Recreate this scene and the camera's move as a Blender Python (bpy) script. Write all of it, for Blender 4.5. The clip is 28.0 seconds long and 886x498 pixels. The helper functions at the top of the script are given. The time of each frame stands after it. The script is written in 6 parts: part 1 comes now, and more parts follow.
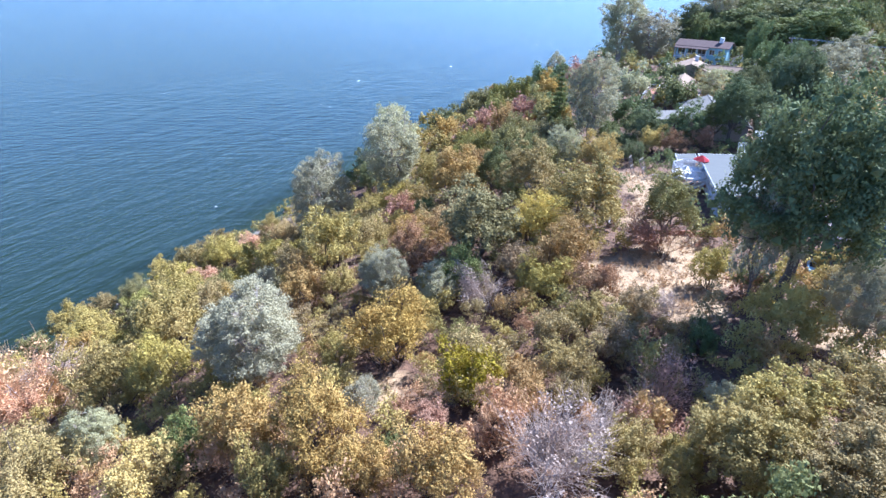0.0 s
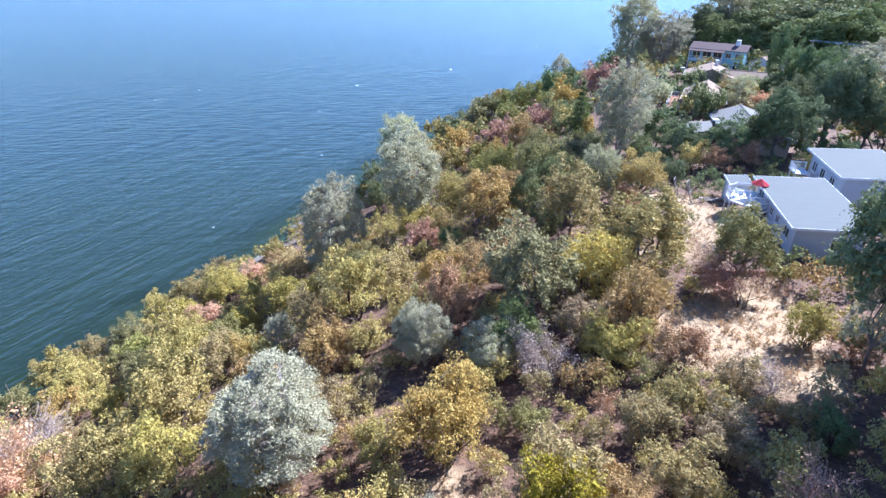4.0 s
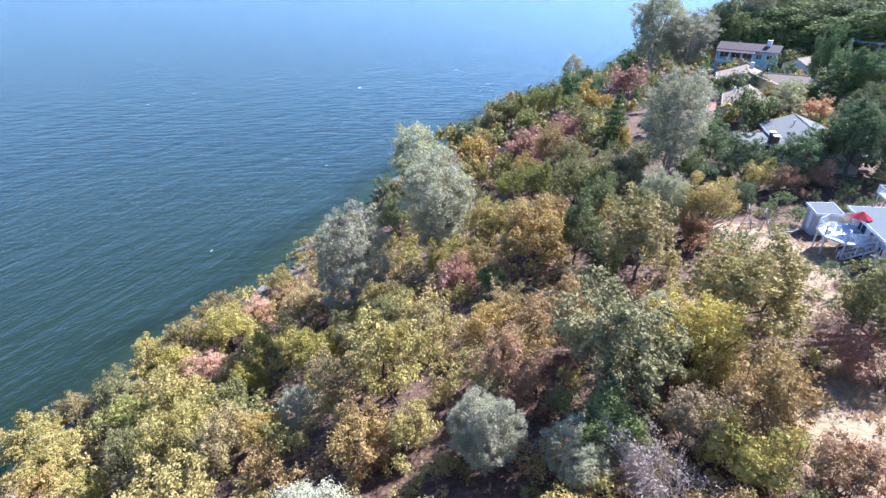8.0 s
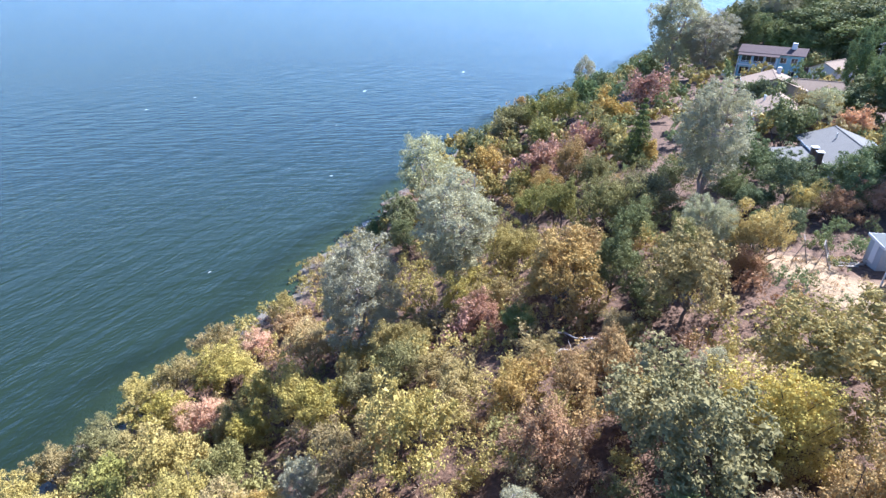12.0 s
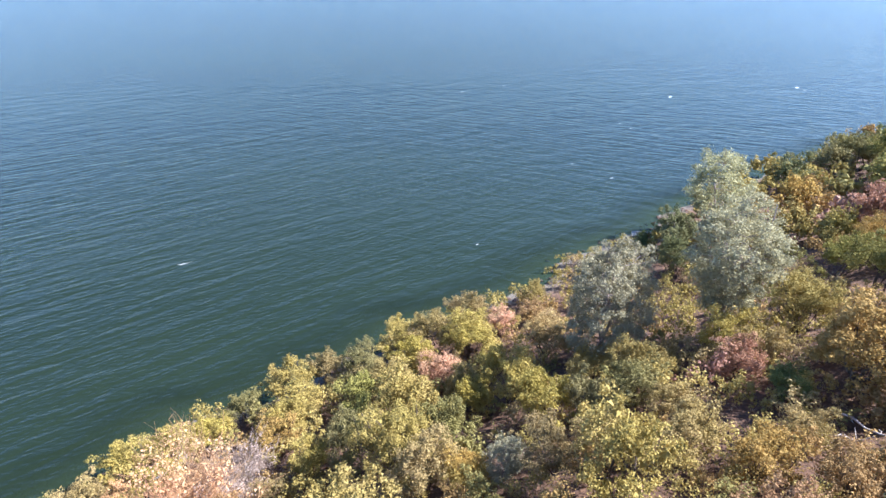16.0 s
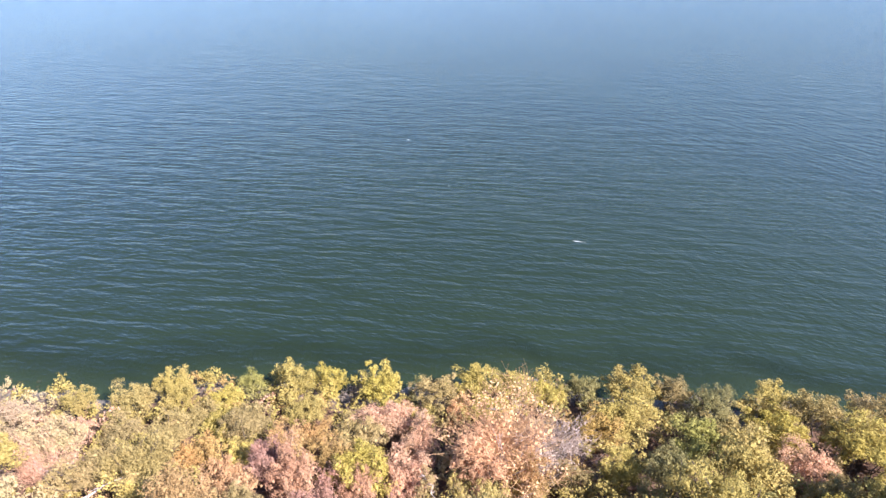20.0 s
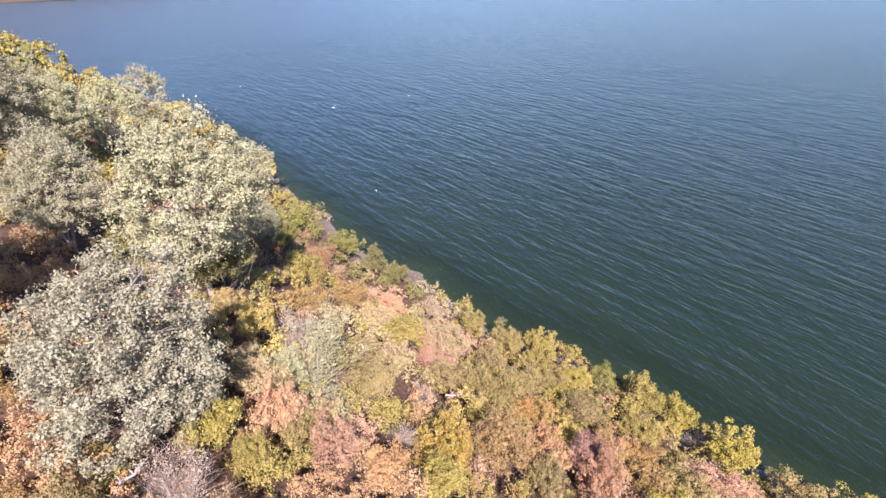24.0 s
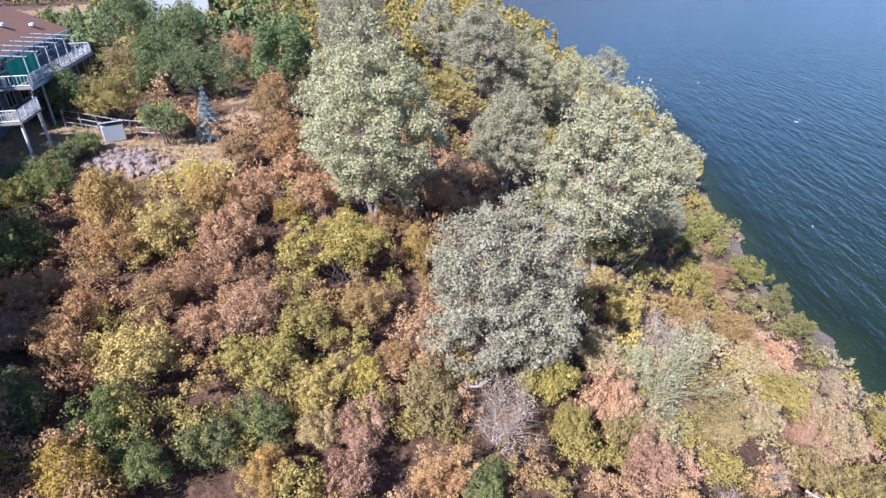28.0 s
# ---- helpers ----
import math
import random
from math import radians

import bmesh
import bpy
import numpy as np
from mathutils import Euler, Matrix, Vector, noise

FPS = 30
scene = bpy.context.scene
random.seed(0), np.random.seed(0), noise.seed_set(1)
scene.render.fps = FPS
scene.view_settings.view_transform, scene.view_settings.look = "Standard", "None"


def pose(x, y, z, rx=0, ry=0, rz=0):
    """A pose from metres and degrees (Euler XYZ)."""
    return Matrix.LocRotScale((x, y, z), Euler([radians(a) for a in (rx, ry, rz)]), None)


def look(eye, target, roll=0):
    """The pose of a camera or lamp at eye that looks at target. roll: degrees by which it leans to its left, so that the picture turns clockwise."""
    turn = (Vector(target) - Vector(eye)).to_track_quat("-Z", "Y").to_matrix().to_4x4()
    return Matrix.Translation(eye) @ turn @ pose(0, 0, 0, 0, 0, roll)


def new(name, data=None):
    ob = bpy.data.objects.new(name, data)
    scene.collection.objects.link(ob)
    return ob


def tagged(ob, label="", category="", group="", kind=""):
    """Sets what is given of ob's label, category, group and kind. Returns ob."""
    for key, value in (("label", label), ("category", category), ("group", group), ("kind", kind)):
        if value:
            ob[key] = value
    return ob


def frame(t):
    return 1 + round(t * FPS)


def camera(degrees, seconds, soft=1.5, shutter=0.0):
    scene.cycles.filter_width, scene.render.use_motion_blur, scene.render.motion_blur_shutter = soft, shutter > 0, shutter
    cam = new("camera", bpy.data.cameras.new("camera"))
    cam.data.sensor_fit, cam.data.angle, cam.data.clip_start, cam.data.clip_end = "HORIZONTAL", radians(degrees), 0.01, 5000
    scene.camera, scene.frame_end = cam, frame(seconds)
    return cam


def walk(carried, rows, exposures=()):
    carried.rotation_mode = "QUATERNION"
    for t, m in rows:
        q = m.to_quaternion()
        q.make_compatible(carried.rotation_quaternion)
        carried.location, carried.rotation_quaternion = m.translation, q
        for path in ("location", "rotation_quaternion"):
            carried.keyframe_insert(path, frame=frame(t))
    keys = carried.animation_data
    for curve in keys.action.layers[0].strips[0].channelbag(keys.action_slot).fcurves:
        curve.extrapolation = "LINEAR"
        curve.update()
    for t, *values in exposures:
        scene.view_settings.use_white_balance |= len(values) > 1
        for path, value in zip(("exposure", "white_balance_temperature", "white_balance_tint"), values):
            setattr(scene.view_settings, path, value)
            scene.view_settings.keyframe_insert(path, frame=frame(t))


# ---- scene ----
cam = camera(78.1, 28.0)
PATH = [
    (0.0, 0.00, 0.00, 45.00, 62.06, -0.37, 0.00),
    (0.5, -0.48, 0.75, 45.11, 61.96, -0.46, -0.18),
    (1.0, -0.96, 1.64, 45.28, 61.96, -0.51, -0.27),
    (1.5, -1.47, 2.60, 45.46, 61.96, -0.52, -0.49),
    (2.0, -1.99, 3.64, 45.56, 61.96, -0.43, -0.54),
    (2.5, -2.53, 4.72, 45.56, 61.97, -0.30, -0.72),
    (3.0, -3.11, 5.88, 45.55, 61.97, -0.30, -0.72),
    (3.5, -3.68, 7.08, 45.49, 61.97, -0.26, -0.85),
    (5.5, -6.02, 12.14, 44.97, 61.97, -0.13, -1.26),
    (6.0, -6.62, 13.46, 44.92, 61.87, -0.18, -1.35),
    (6.5, -7.20, 14.80, 44.86, 61.87, -0.18, -1.35),
    (7.0, -7.68, 16.16, 44.89, 61.77, -0.18, -1.35),
    (7.5, -8.16, 17.56, 44.94, 61.77, -0.09, -1.39),
    (8.0, -8.54, 18.98, 45.02, 61.68, -0.14, -1.48),
    (8.5, -8.86, 20.43, 45.08, 61.68, -0.14, -1.48),
    (9.0, -9.15, 21.91, 45.13, 61.68, -0.18, -1.57),
    (9.5, -9.38, 23.38, 45.11, 61.68, -0.10, -1.62),
    (10.0, -9.60, 24.81, 45.14, 61.88, -0.19, -1.79),
    (10.5, -9.73, 25.80, 45.16, 61.98, 0.08, -1.93),
    (11.0, -9.86, 26.04, 45.07, 61.38, -0.14, -1.48),
    (11.5, -9.95, 26.03, 45.18, 61.47, -0.04, -1.31),
    (13.5, -9.89, 25.86, 45.96, 61.56, 0.08, 1.91),
    (14.0, -9.83, 25.86, 45.96, 61.51, 0.24, 7.14),
    (14.5, -9.80, 25.83, 45.83, 61.60, 0.34, 12.72),
    (15.0, -9.76, 25.83, 45.62, 61.49, 0.42, 18.15),
    (15.5, -9.76, 25.79, 45.42, 61.50, 0.47, 23.64),
    (16.0, -9.70, 25.80, 45.16, 61.55, 0.55, 29.14),
    (16.5, -9.66, 25.77, 44.96, 61.62, 0.63, 34.66),
    (17.0, -9.70, 25.72, 44.95, 61.58, 0.65, 40.09),
    (17.5, -9.76, 25.67, 44.98, 61.62, 0.59, 45.43),
    (18.0, -9.82, 25.58, 45.02, 61.59, 0.51, 50.86),
    (18.5, -9.92, 25.55, 45.04, 61.63, 0.41, 56.45),
    (19.0, -9.98, 25.53, 45.05, 61.75, 0.38, 61.99),
    (19.5, -10.05, 25.47, 45.15, 61.78, 0.24, 67.62),
    (20.0, -10.08, 25.40, 45.23, 61.76, 0.25, 73.21),
    (20.5, -10.11, 25.40, 45.30, 61.82, 0.20, 78.89),
    (21.0, -10.11, 25.41, 45.37, 61.88, 0.17, 84.60),
    (21.5, -10.12, 25.41, 45.44, 62.02, 0.14, 90.35),
    (23.5, -10.21, 25.46, 45.34, 61.98, 0.19, 113.04),
    (24.0, -10.21, 25.46, 45.27, 61.97, 0.14, 118.70),
    (24.5, -10.24, 25.46, 45.20, 61.98, 0.15, 124.40),
    (25.0, -10.27, 25.44, 45.10, 61.93, 0.09, 129.92),
    (25.5, -10.30, 25.41, 44.97, 61.82, -0.00, 135.56),
    (26.0, -10.37, 25.36, 44.81, 61.65, 0.05, 141.19),
    (26.5, -10.40, 25.33, 44.68, 61.59, 0.00, 146.91),
    (27.0, -10.40, 25.34, 44.64, 61.47, 0.06, 152.59),
    (27.5, -10.43, 25.34, 44.64, 61.49, 0.16, 158.17),
    (28.0, -10.46, 25.33, 44.68, 61.52, 0.23, 163.18),
]
# the picture brightens and warms as the lens turns from the sun
LIGHT = [(0, 1.88, 4860, 16), (11, 1.92, 5030, 15), (17, 1.78, 5550, 17), (20, 1.78, 5800, 21), (24, 1.36, 5900, 25), (28, 1.12, 5250, 18)]
walk(cam, [(t, pose(*p)) for t, *p in PATH], LIGHT)


# ---- daylight: clear autumn sky, sun to the right of the first view ----
SUN_AZ, SUN_EL = radians(52), radians(42)
world = bpy.data.worlds.new("world")
scene.world = world
world.use_nodes = True
wn = world.node_tree
sky = wn.nodes.new("ShaderNodeTexSky")
sky.sky_type = "NISHITA"
sky.sun_disc = False
sky.sun_elevation, sky.sun_rotation = SUN_EL, SUN_AZ
sky.altitude, sky.dust_density, sky.ozone_density = 800, 0.4, 6.0
wn.nodes["Background"].inputs["Strength"].default_value = 0.078
wn.links.new(sky.outputs["Color"], wn.nodes["Background"].inputs["Color"])
sun_data = bpy.data.lights.new("sun", "SUN")
sun_data.energy, sun_data.angle, sun_data.color = 5.0, radians(0.53), (1.0, 0.92, 0.80)
sun = new("sun", sun_data)
to_sun = Vector((math.sin(SUN_AZ) * math.cos(SUN_EL), math.cos(SUN_AZ) * math.cos(SUN_EL), math.sin(SUN_EL)))
sun.matrix_world = look(to_sun * 300, (0, 0, 0))


# ---- materials ----
def material(name):
    m = bpy.data.materials.new(name)
    m.use_nodes = True
    m.node_tree.nodes.clear()
    return m, m.node_tree


def node(nt, kind, **values):
    n = nt.nodes.new("ShaderNode" + kind)
    for key, value in values.items():
        n.inputs[key.replace("_", " ")].default_value = value
    return n


def ramp(nt, fac, stops):
    r = nt.nodes.new("ShaderNodeValToRGB")
    el = r.color_ramp.elements
    while len(el) < len(stops):
        el.new(0.5)
    for e, (p, c) in zip(el, stops):
        e.position, e.color = p, (*c, 1)
    nt.links.new(fac, r.inputs["Fac"])
    return r.outputs["Color"]


def mixed(nt, fac, a, b, mode="MIX"):
    n = nt.nodes.new("ShaderNodeMix")
    n.data_type, n.blend_type = "RGBA", mode
    for sock, v in ((n.inputs[0], fac), (n.inputs[6], a), (n.inputs[7], b)):
        if isinstance(v, (int, float)):
            sock.default_value = v
        elif isinstance(v, tuple):
            sock.default_value = (*v, 1)
        else:
            nt.links.new(v, sock)
    return n.outputs[2]


def noise_of(nt, scale, detail=4, where="Object", stretch=None):
    tc = nt.nodes.new("ShaderNodeTexCoord")
    out = tc.outputs[where]
    if stretch:
        mp = nt.nodes.new("ShaderNodeMapping")
        mp.inputs["Scale"].default_value = stretch
        nt.links.new(out, mp.inputs["Vector"])
        out = mp.outputs["Vector"]
    n = node(nt, "TexNoise", Scale=scale, Detail=detail, Roughness=0.6)
    nt.links.new(out, n.inputs["Vector"])
    return n.outputs["Fac"]


def finish(nt, shader):
    o = nt.nodes.new("ShaderNodeOutputMaterial")
    nt.links.new(shader, o.inputs["Surface"])


def surface(name, a, b, scale=3.0, rough=0.7, bump=0.15, metal=0.0, fine=40.0, stretch=None):
    """A weathered surface: two colours at a coarse and a fine scale, with relief."""
    m, nt = material(name)
    big, small = noise_of(nt, scale, 4, stretch=stretch), noise_of(nt, fine, 3, stretch=stretch)
    col = mixed(nt, big, a, b)
    col = mixed(nt, 0.35, col, ramp(nt, small, [(0.3, (0.55, 0.55, 0.55)), (0.7, (1, 1, 1))]), "MULTIPLY")
    p = node(nt, "BsdfPrincipled", Roughness=rough, Metallic=metal)
    p.inputs["Specular IOR Level"].default_value = 0.5 if rough < 0.65 else 0.12
    nt.links.new(col, p.inputs["Base Color"])
    bp = node(nt, "Bump", Strength=bump, Distance=0.05)
    nt.links.new(small, bp.inputs["Height"])
    nt.links.new(bp.outputs["Normal"], p.inputs["Normal"])
    finish(nt, p.outputs["BSDF"])
    return m


def leafage(name, a, b, c, through_light=0.2, rough=0.75, vivid=1.0):
    """Leaves: three colours mixed leaf by leaf and spray by spray, with light passing through."""
    m, nt = material(name)
    geo, info = nt.nodes.new("ShaderNodeNewGeometry"), nt.nodes.new("ShaderNodeObjectInfo")
    col = ramp(nt, geo.outputs["Random Per Island"], [(0.0, a), (0.45, b), (0.85, b), (1.0, c)])
    col = mixed(nt, 0.4, col, b)
    patch = noise_of(nt, 1.3, 3, "Generated")
    col = mixed(nt, ramp(nt, patch, [(0.42, (0, 0, 0)), (0.62, (0.75, 0.75, 0.75))]), col, c)
    hsv = nt.nodes.new("ShaderNodeHueSaturation")
    nt.links.new(col, hsv.inputs["Color"])
    for key, lo, hi in (("Value", 0.96, 1.18), ("Hue", 0.488, 0.51), ("Saturation", 0.90 * vivid, 1.1 * vivid)):
        mr = nt.nodes.new("ShaderNodeMapRange")
        mr.inputs["To Min"].default_value, mr.inputs["To Max"].default_value = lo, hi
        nt.links.new(info.outputs["Random"], mr.inputs["Value"])
        nt.links.new(mr.outputs["Result"], hsv.inputs[key])
    p = node(nt, "BsdfPrincipled", Roughness=rough)
    p.inputs["Specular IOR Level"].default_value = 0.08
    t = nt.nodes.new("ShaderNodeBsdfTranslucent")
    nt.links.new(hsv.outputs["Color"], p.inputs["Base Color"])
    nt.links.new(hsv.outputs["Color"], t.inputs["Color"])
    mx = nt.nodes.new("ShaderNodeMixShader")
    mx.inputs["Fac"].default_value = through_light
    nt.links.new(p.outputs["BSDF"], mx.inputs[1])
    nt.links.new(t.outputs["BSDF"], mx.inputs[2])
    finish(nt, mx.outputs["Shader"])
    return m


LEAF = {
    "ol": ("olive green", leafage("leaf_olive", (0.215, 0.174, 0.057), (0.318, 0.254, 0.089), (0.397, 0.308, 0.113))),
    "gr": ("mid-green", leafage("leaf_green", (0.155, 0.144, 0.049), (0.233, 0.213, 0.075), (0.301, 0.262, 0.098))),
    "dg": ("dark green", leafage("leaf_dark_green", (0.095, 0.113, 0.040), (0.162, 0.176, 0.067), (0.231, 0.230, 0.088))),
    "yg": ("yellow-green", leafage("leaf_yellow_green", (0.251, 0.198, 0.057), (0.351, 0.277, 0.090), (0.426, 0.331, 0.127))),
    "ly": ("lime-yellow", leafage("leaf_lime", (0.193, 0.162, 0.012), (0.290, 0.234, 0.013), (0.369, 0.289, 0.035))),
    "ye": ("golden-yellow", leafage("leaf_yellow", (0.373, 0.267, 0.056), (0.519, 0.381, 0.077), (0.454, 0.341, 0.092), 0.2, 0.75, 0.88)),
    "og": ("ochre and olive", leafage("leaf_ochre", (0.224, 0.169, 0.064), (0.367, 0.247, 0.085), (0.414, 0.277, 0.107))),
    "or": ("orange-brown", leafage("leaf_orange", (0.280, 0.166, 0.072), (0.404, 0.238, 0.100), (0.360, 0.260, 0.107))),
    "ru": ("rust-red", leafage("leaf_rust", (0.263, 0.122, 0.068), (0.381, 0.178, 0.095), (0.421, 0.230, 0.128), 0.2, 0.75, 0.82)),
    "pk": ("salmon-pink dry", leafage("leaf_salmon", (0.433, 0.247, 0.147), (0.566, 0.332, 0.198), (0.525, 0.362, 0.212))),
    "tn": ("pale tan dry", leafage("leaf_tan", (0.328, 0.242, 0.139), (0.443, 0.332, 0.201), (0.410, 0.340, 0.172))),
    "br": ("dull brown", leafage("leaf_brown", (0.261, 0.193, 0.093), (0.364, 0.272, 0.131), (0.326, 0.262, 0.117))),
    "gy": ("pinkish-grey leafless", leafage("leaf_grey_pink", (0.336, 0.246, 0.172), (0.410, 0.312, 0.230), (0.451, 0.353, 0.271), 0.2, 0.75, 0.9)),
    "gp": ("grey-green", leafage("needle_grey_green", (0.280, 0.254, 0.143), (0.380, 0.354, 0.203), (0.442, 0.413, 0.249), 0.25, 0.75, 0.95)),
    "fg": ("fresh green", leafage("leaf_fresh_green", (0.094, 0.122, 0.043), (0.147, 0.180, 0.065), (0.194, 0.220, 0.086), 0.2, 0.75, 0.9)),
    "rb": ("reddish-brown dry", leafage("leaf_red_brown", (0.300, 0.170, 0.093), (0.431, 0.254, 0.141), (0.481, 0.316, 0.181))),
    "bs": ("silvery blue", leafage("needle_blue", (0.189, 0.234, 0.243), (0.279, 0.342, 0.351), (0.342, 0.405, 0.405), 0.2, 0.75, 0.85)),
}
BARK = surface("bark_grey", (0.11, 0.09, 0.073), (0.19, 0.165, 0.14), 4, 0.9, 0.5, stretch=(1, 1, 0.2))
BARK_DARK = surface("bark_dark", (0.07, 0.055, 0.045), (0.13, 0.10, 0.085), 4, 0.9, 0.5, stretch=(1, 1, 0.2))
BARK_LIMB = surface("bark_limb", (0.27, 0.22, 0.195), (0.43, 0.365, 0.33), 4, 0.9, 0.5, stretch=(1, 1, 0.2))
BARK_PALE = surface("bark_pale", (0.40, 0.35, 0.32), (0.55, 0.49, 0.46), 5, 0.85, 0.3, stretch=(1, 1, 0.2))


def ground_material():
    """Leaf litter, straw-coloured dry grass where the 'dry' attribute is high, gravel at the water's edge."""
    m, nt = material("ground")
    dry, wet = nt.nodes.new("ShaderNodeAttribute"), nt.nodes.new("ShaderNodeAttribute")
    dry.attribute_name, wet.attribute_name = "dry", "shore"
    n1, n2, n3 = noise_of(nt, 0.35, 6), noise_of(nt, 2.2, 5), noise_of(nt, 14, 4)
    litter = ramp(nt, n2, [(0.3, (0.06, 0.033, 0.02)), (0.55, (0.14, 0.075, 0.043)), (0.8, (0.27, 0.155, 0.088))])
    straw = ramp(nt, n2, [(0.25, (0.25, 0.165, 0.085)), (0.6, (0.385, 0.27, 0.15)), (0.85, (0.48, 0.36, 0.22))])
    gravel = ramp(nt, n3, [(0.3, (0.09, 0.08, 0.06)), (0.7, (0.26, 0.22, 0.17))])
    add = nt.nodes.new("ShaderNodeMath")
    add.operation = "MULTIPLY_ADD"
    nt.links.new(n1, add.inputs[0])
    add.inputs[1].default_value = 0.9
    sub = nt.nodes.new("ShaderNodeMath")
    sub.operation = "ADD"
    nt.links.new(dry.outputs["Fac"], sub.inputs[0])
    sub.inputs[1].default_value = -0.42
    nt.links.new(sub.outputs[0], add.inputs[2])
    f = ramp(nt, add.outputs[0], [(0.3, (0, 0, 0)), (0.55, (1, 1, 1))])
    col = mixed(nt, f, litter, straw)
    col = mixed(nt, wet.outputs["Fac"], col, gravel)
    col = mixed(nt, 0.5, col, ramp(nt, n3, [(0.3, (0.5, 0.5, 0.5)), (0.65, (1, 1, 1))]), "MULTIPLY")
    p = node(nt, "BsdfPrincipled", Roughness=0.95)
    nt.links.new(col, p.inputs["Base Color"])
    bp = node(nt, "Bump", Strength=0.8, Distance=0.25)
    nt.links.new(n2, bp.inputs["Height"])
    nt.links.new(bp.outputs["Normal"], p.inputs["Normal"])
    finish(nt, p.outputs["BSDF"])
    return m


def water_material():
    """Choppy green lake: murk below, sky reflected above, clearer over the shallows, few flecks of foam."""
    m, nt = material("lake_water")
    depth = nt.nodes.new("ShaderNodeAttribute")
    depth.attribute_name = "depth"
    tc = nt.nodes.new("ShaderNodeTexCoord")

    def layer(scale, crest, stretch, detail, dist=0.0):
        """Noise drawn out along the crests, which run at that many degrees from +x."""
        turn, mp = nt.nodes.new("ShaderNodeMapping"), nt.nodes.new("ShaderNodeMapping")
        turn.inputs["Rotation"].default_value = (0, 0, radians(-crest))
        mp.inputs["Scale"].default_value = (stretch, 1, 1)
        nt.links.new(tc.outputs["Object"], turn.inputs["Vector"])
        nt.links.new(turn.outputs["Vector"], mp.inputs["Vector"])
        n = node(nt, "TexNoise", Scale=scale, Detail=detail, Roughness=0.5, Distortion=dist)
        nt.links.new(mp.outputs["Vector"], n.inputs["Vector"])
        return n.outputs["Fac"]

    near, off = layer(0.62, 66, 0.24, 2, 0.3), layer(0.55, 6, 0.24, 2, 0.3)
    sep = nt.nodes.new("ShaderNodeSeparateXYZ")
    nt.links.new(tc.outputs["Object"], sep.inputs[0])
    where = nt.nodes.new("ShaderNodeMapRange")
    where.inputs["From Min"].default_value, where.inputs["From Max"].default_value = 60, 190
    nt.links.new(sep.outputs["Y"], where.inputs["Value"])
    wm = nt.nodes.new("ShaderNodeMix")
    nt.links.new(where.outputs["Result"], wm.inputs[0])
    nt.links.new(near, wm.inputs[2])
    nt.links.new(off, wm.inputs[3])
    chop = wm.outputs[0]
    ripple, swell, gust = layer(1.9, 45, 0.4, 3), layer(0.18, 60, 0.3, 2), layer(0.012, 30, 0.4, 3)
    h1 = nt.nodes.new("ShaderNodeMath")
    h1.operation = "MULTIPLY_ADD"
    nt.links.new(ripple, h1.inputs[0])
    h1.inputs[1].default_value = 0.34
    nt.links.new(chop, h1.inputs[2])
    h2 = nt.nodes.new("ShaderNodeMath")
    h2.operation = "MULTIPLY_ADD"
    nt.links.new(swell, h2.inputs[0])
    h2.inputs[1].default_value = 0.8
    nt.links.new(h1.outputs[0], h2.inputs[2])
    bp = node(nt, "Bump", Strength=1.0, Distance=0.42)
    nt.links.new(h2.outputs[0], bp.inputs["Height"])
    murk = mixed(nt, ramp(nt, gust, [(0.35, (0, 0, 0)), (0.65, (1, 1, 1))]), (0.0125, 0.0215, 0.0115), (0.0165, 0.0265, 0.0125))
    fleck = layer(0.9, 60, 0.35, 2)
    sparse = layer(0.05, 60, 1.0, 3)
    prod = nt.nodes.new("ShaderNodeMath")
    prod.operation = "MULTIPLY"
    nt.links.new(fleck, prod.inputs[0])
    nt.links.new(sparse, prod.inputs[1])
    foam = ramp(nt, prod.outputs[0], [(0.485, (0, 0, 0)), (0.52, (1, 1, 1))])
    murk = mixed(nt, foam, murk, (0.7, 0.72, 0.72))
    p = node(nt, "BsdfPrincipled", Roughness=0.2, IOR=1.333)
    nt.links.new(murk, p.inputs["Base Color"])
    nt.links.new(bp.outputs["Normal"], p.inputs["Normal"])
    tr = nt.nodes.new("ShaderNodeBsdfTransparent")
    tr.inputs["Color"].default_value = (0.55, 0.72, 0.6, 1)
    mx = nt.nodes.new("ShaderNodeMixShader")
    nt.links.new(ramp(nt, depth.outputs["Fac"], [(0.0, (0.28, 0.28, 0.28)), (1.0, (1, 1, 1))]), mx.inputs["Fac"])
    nt.links.new(tr.outputs["BSDF"], mx.inputs[1])
    nt.links.new(p.outputs["BSDF"], mx.inputs[2])
    finish(nt, mx.outputs["Shader"])
    return m


# ---- the lie of the land: z = 0 is the lake ----
SHORE_Y = [-2500, -420, -300, -215, -180, -160, -140, -110, -85, -60, -38, -16, -5.5, 12.8, 27.6, 53, 93.5, 127, 153, 177, 232, 268, 308, 345, 365, 390, 430, 600, 2500]
SHORE_X = [900, 260, 120, 0, -85, -120, -128, -118, -106, -94, -82, -74, -70, -65.5, -61, -53, -33.5, -20.5, -8, 3, 40, 72, 96, 130, 190, 300, 520, 1500, 6000]
PLATEAU_Y = [-400, -120, -40, -15, 15, 40, 66, 100, 180, 250, 400]
PLATEAU_H = [34, 32, 30, 27, 22, 20, 19.5, 17.6, 17.6, 20, 26]


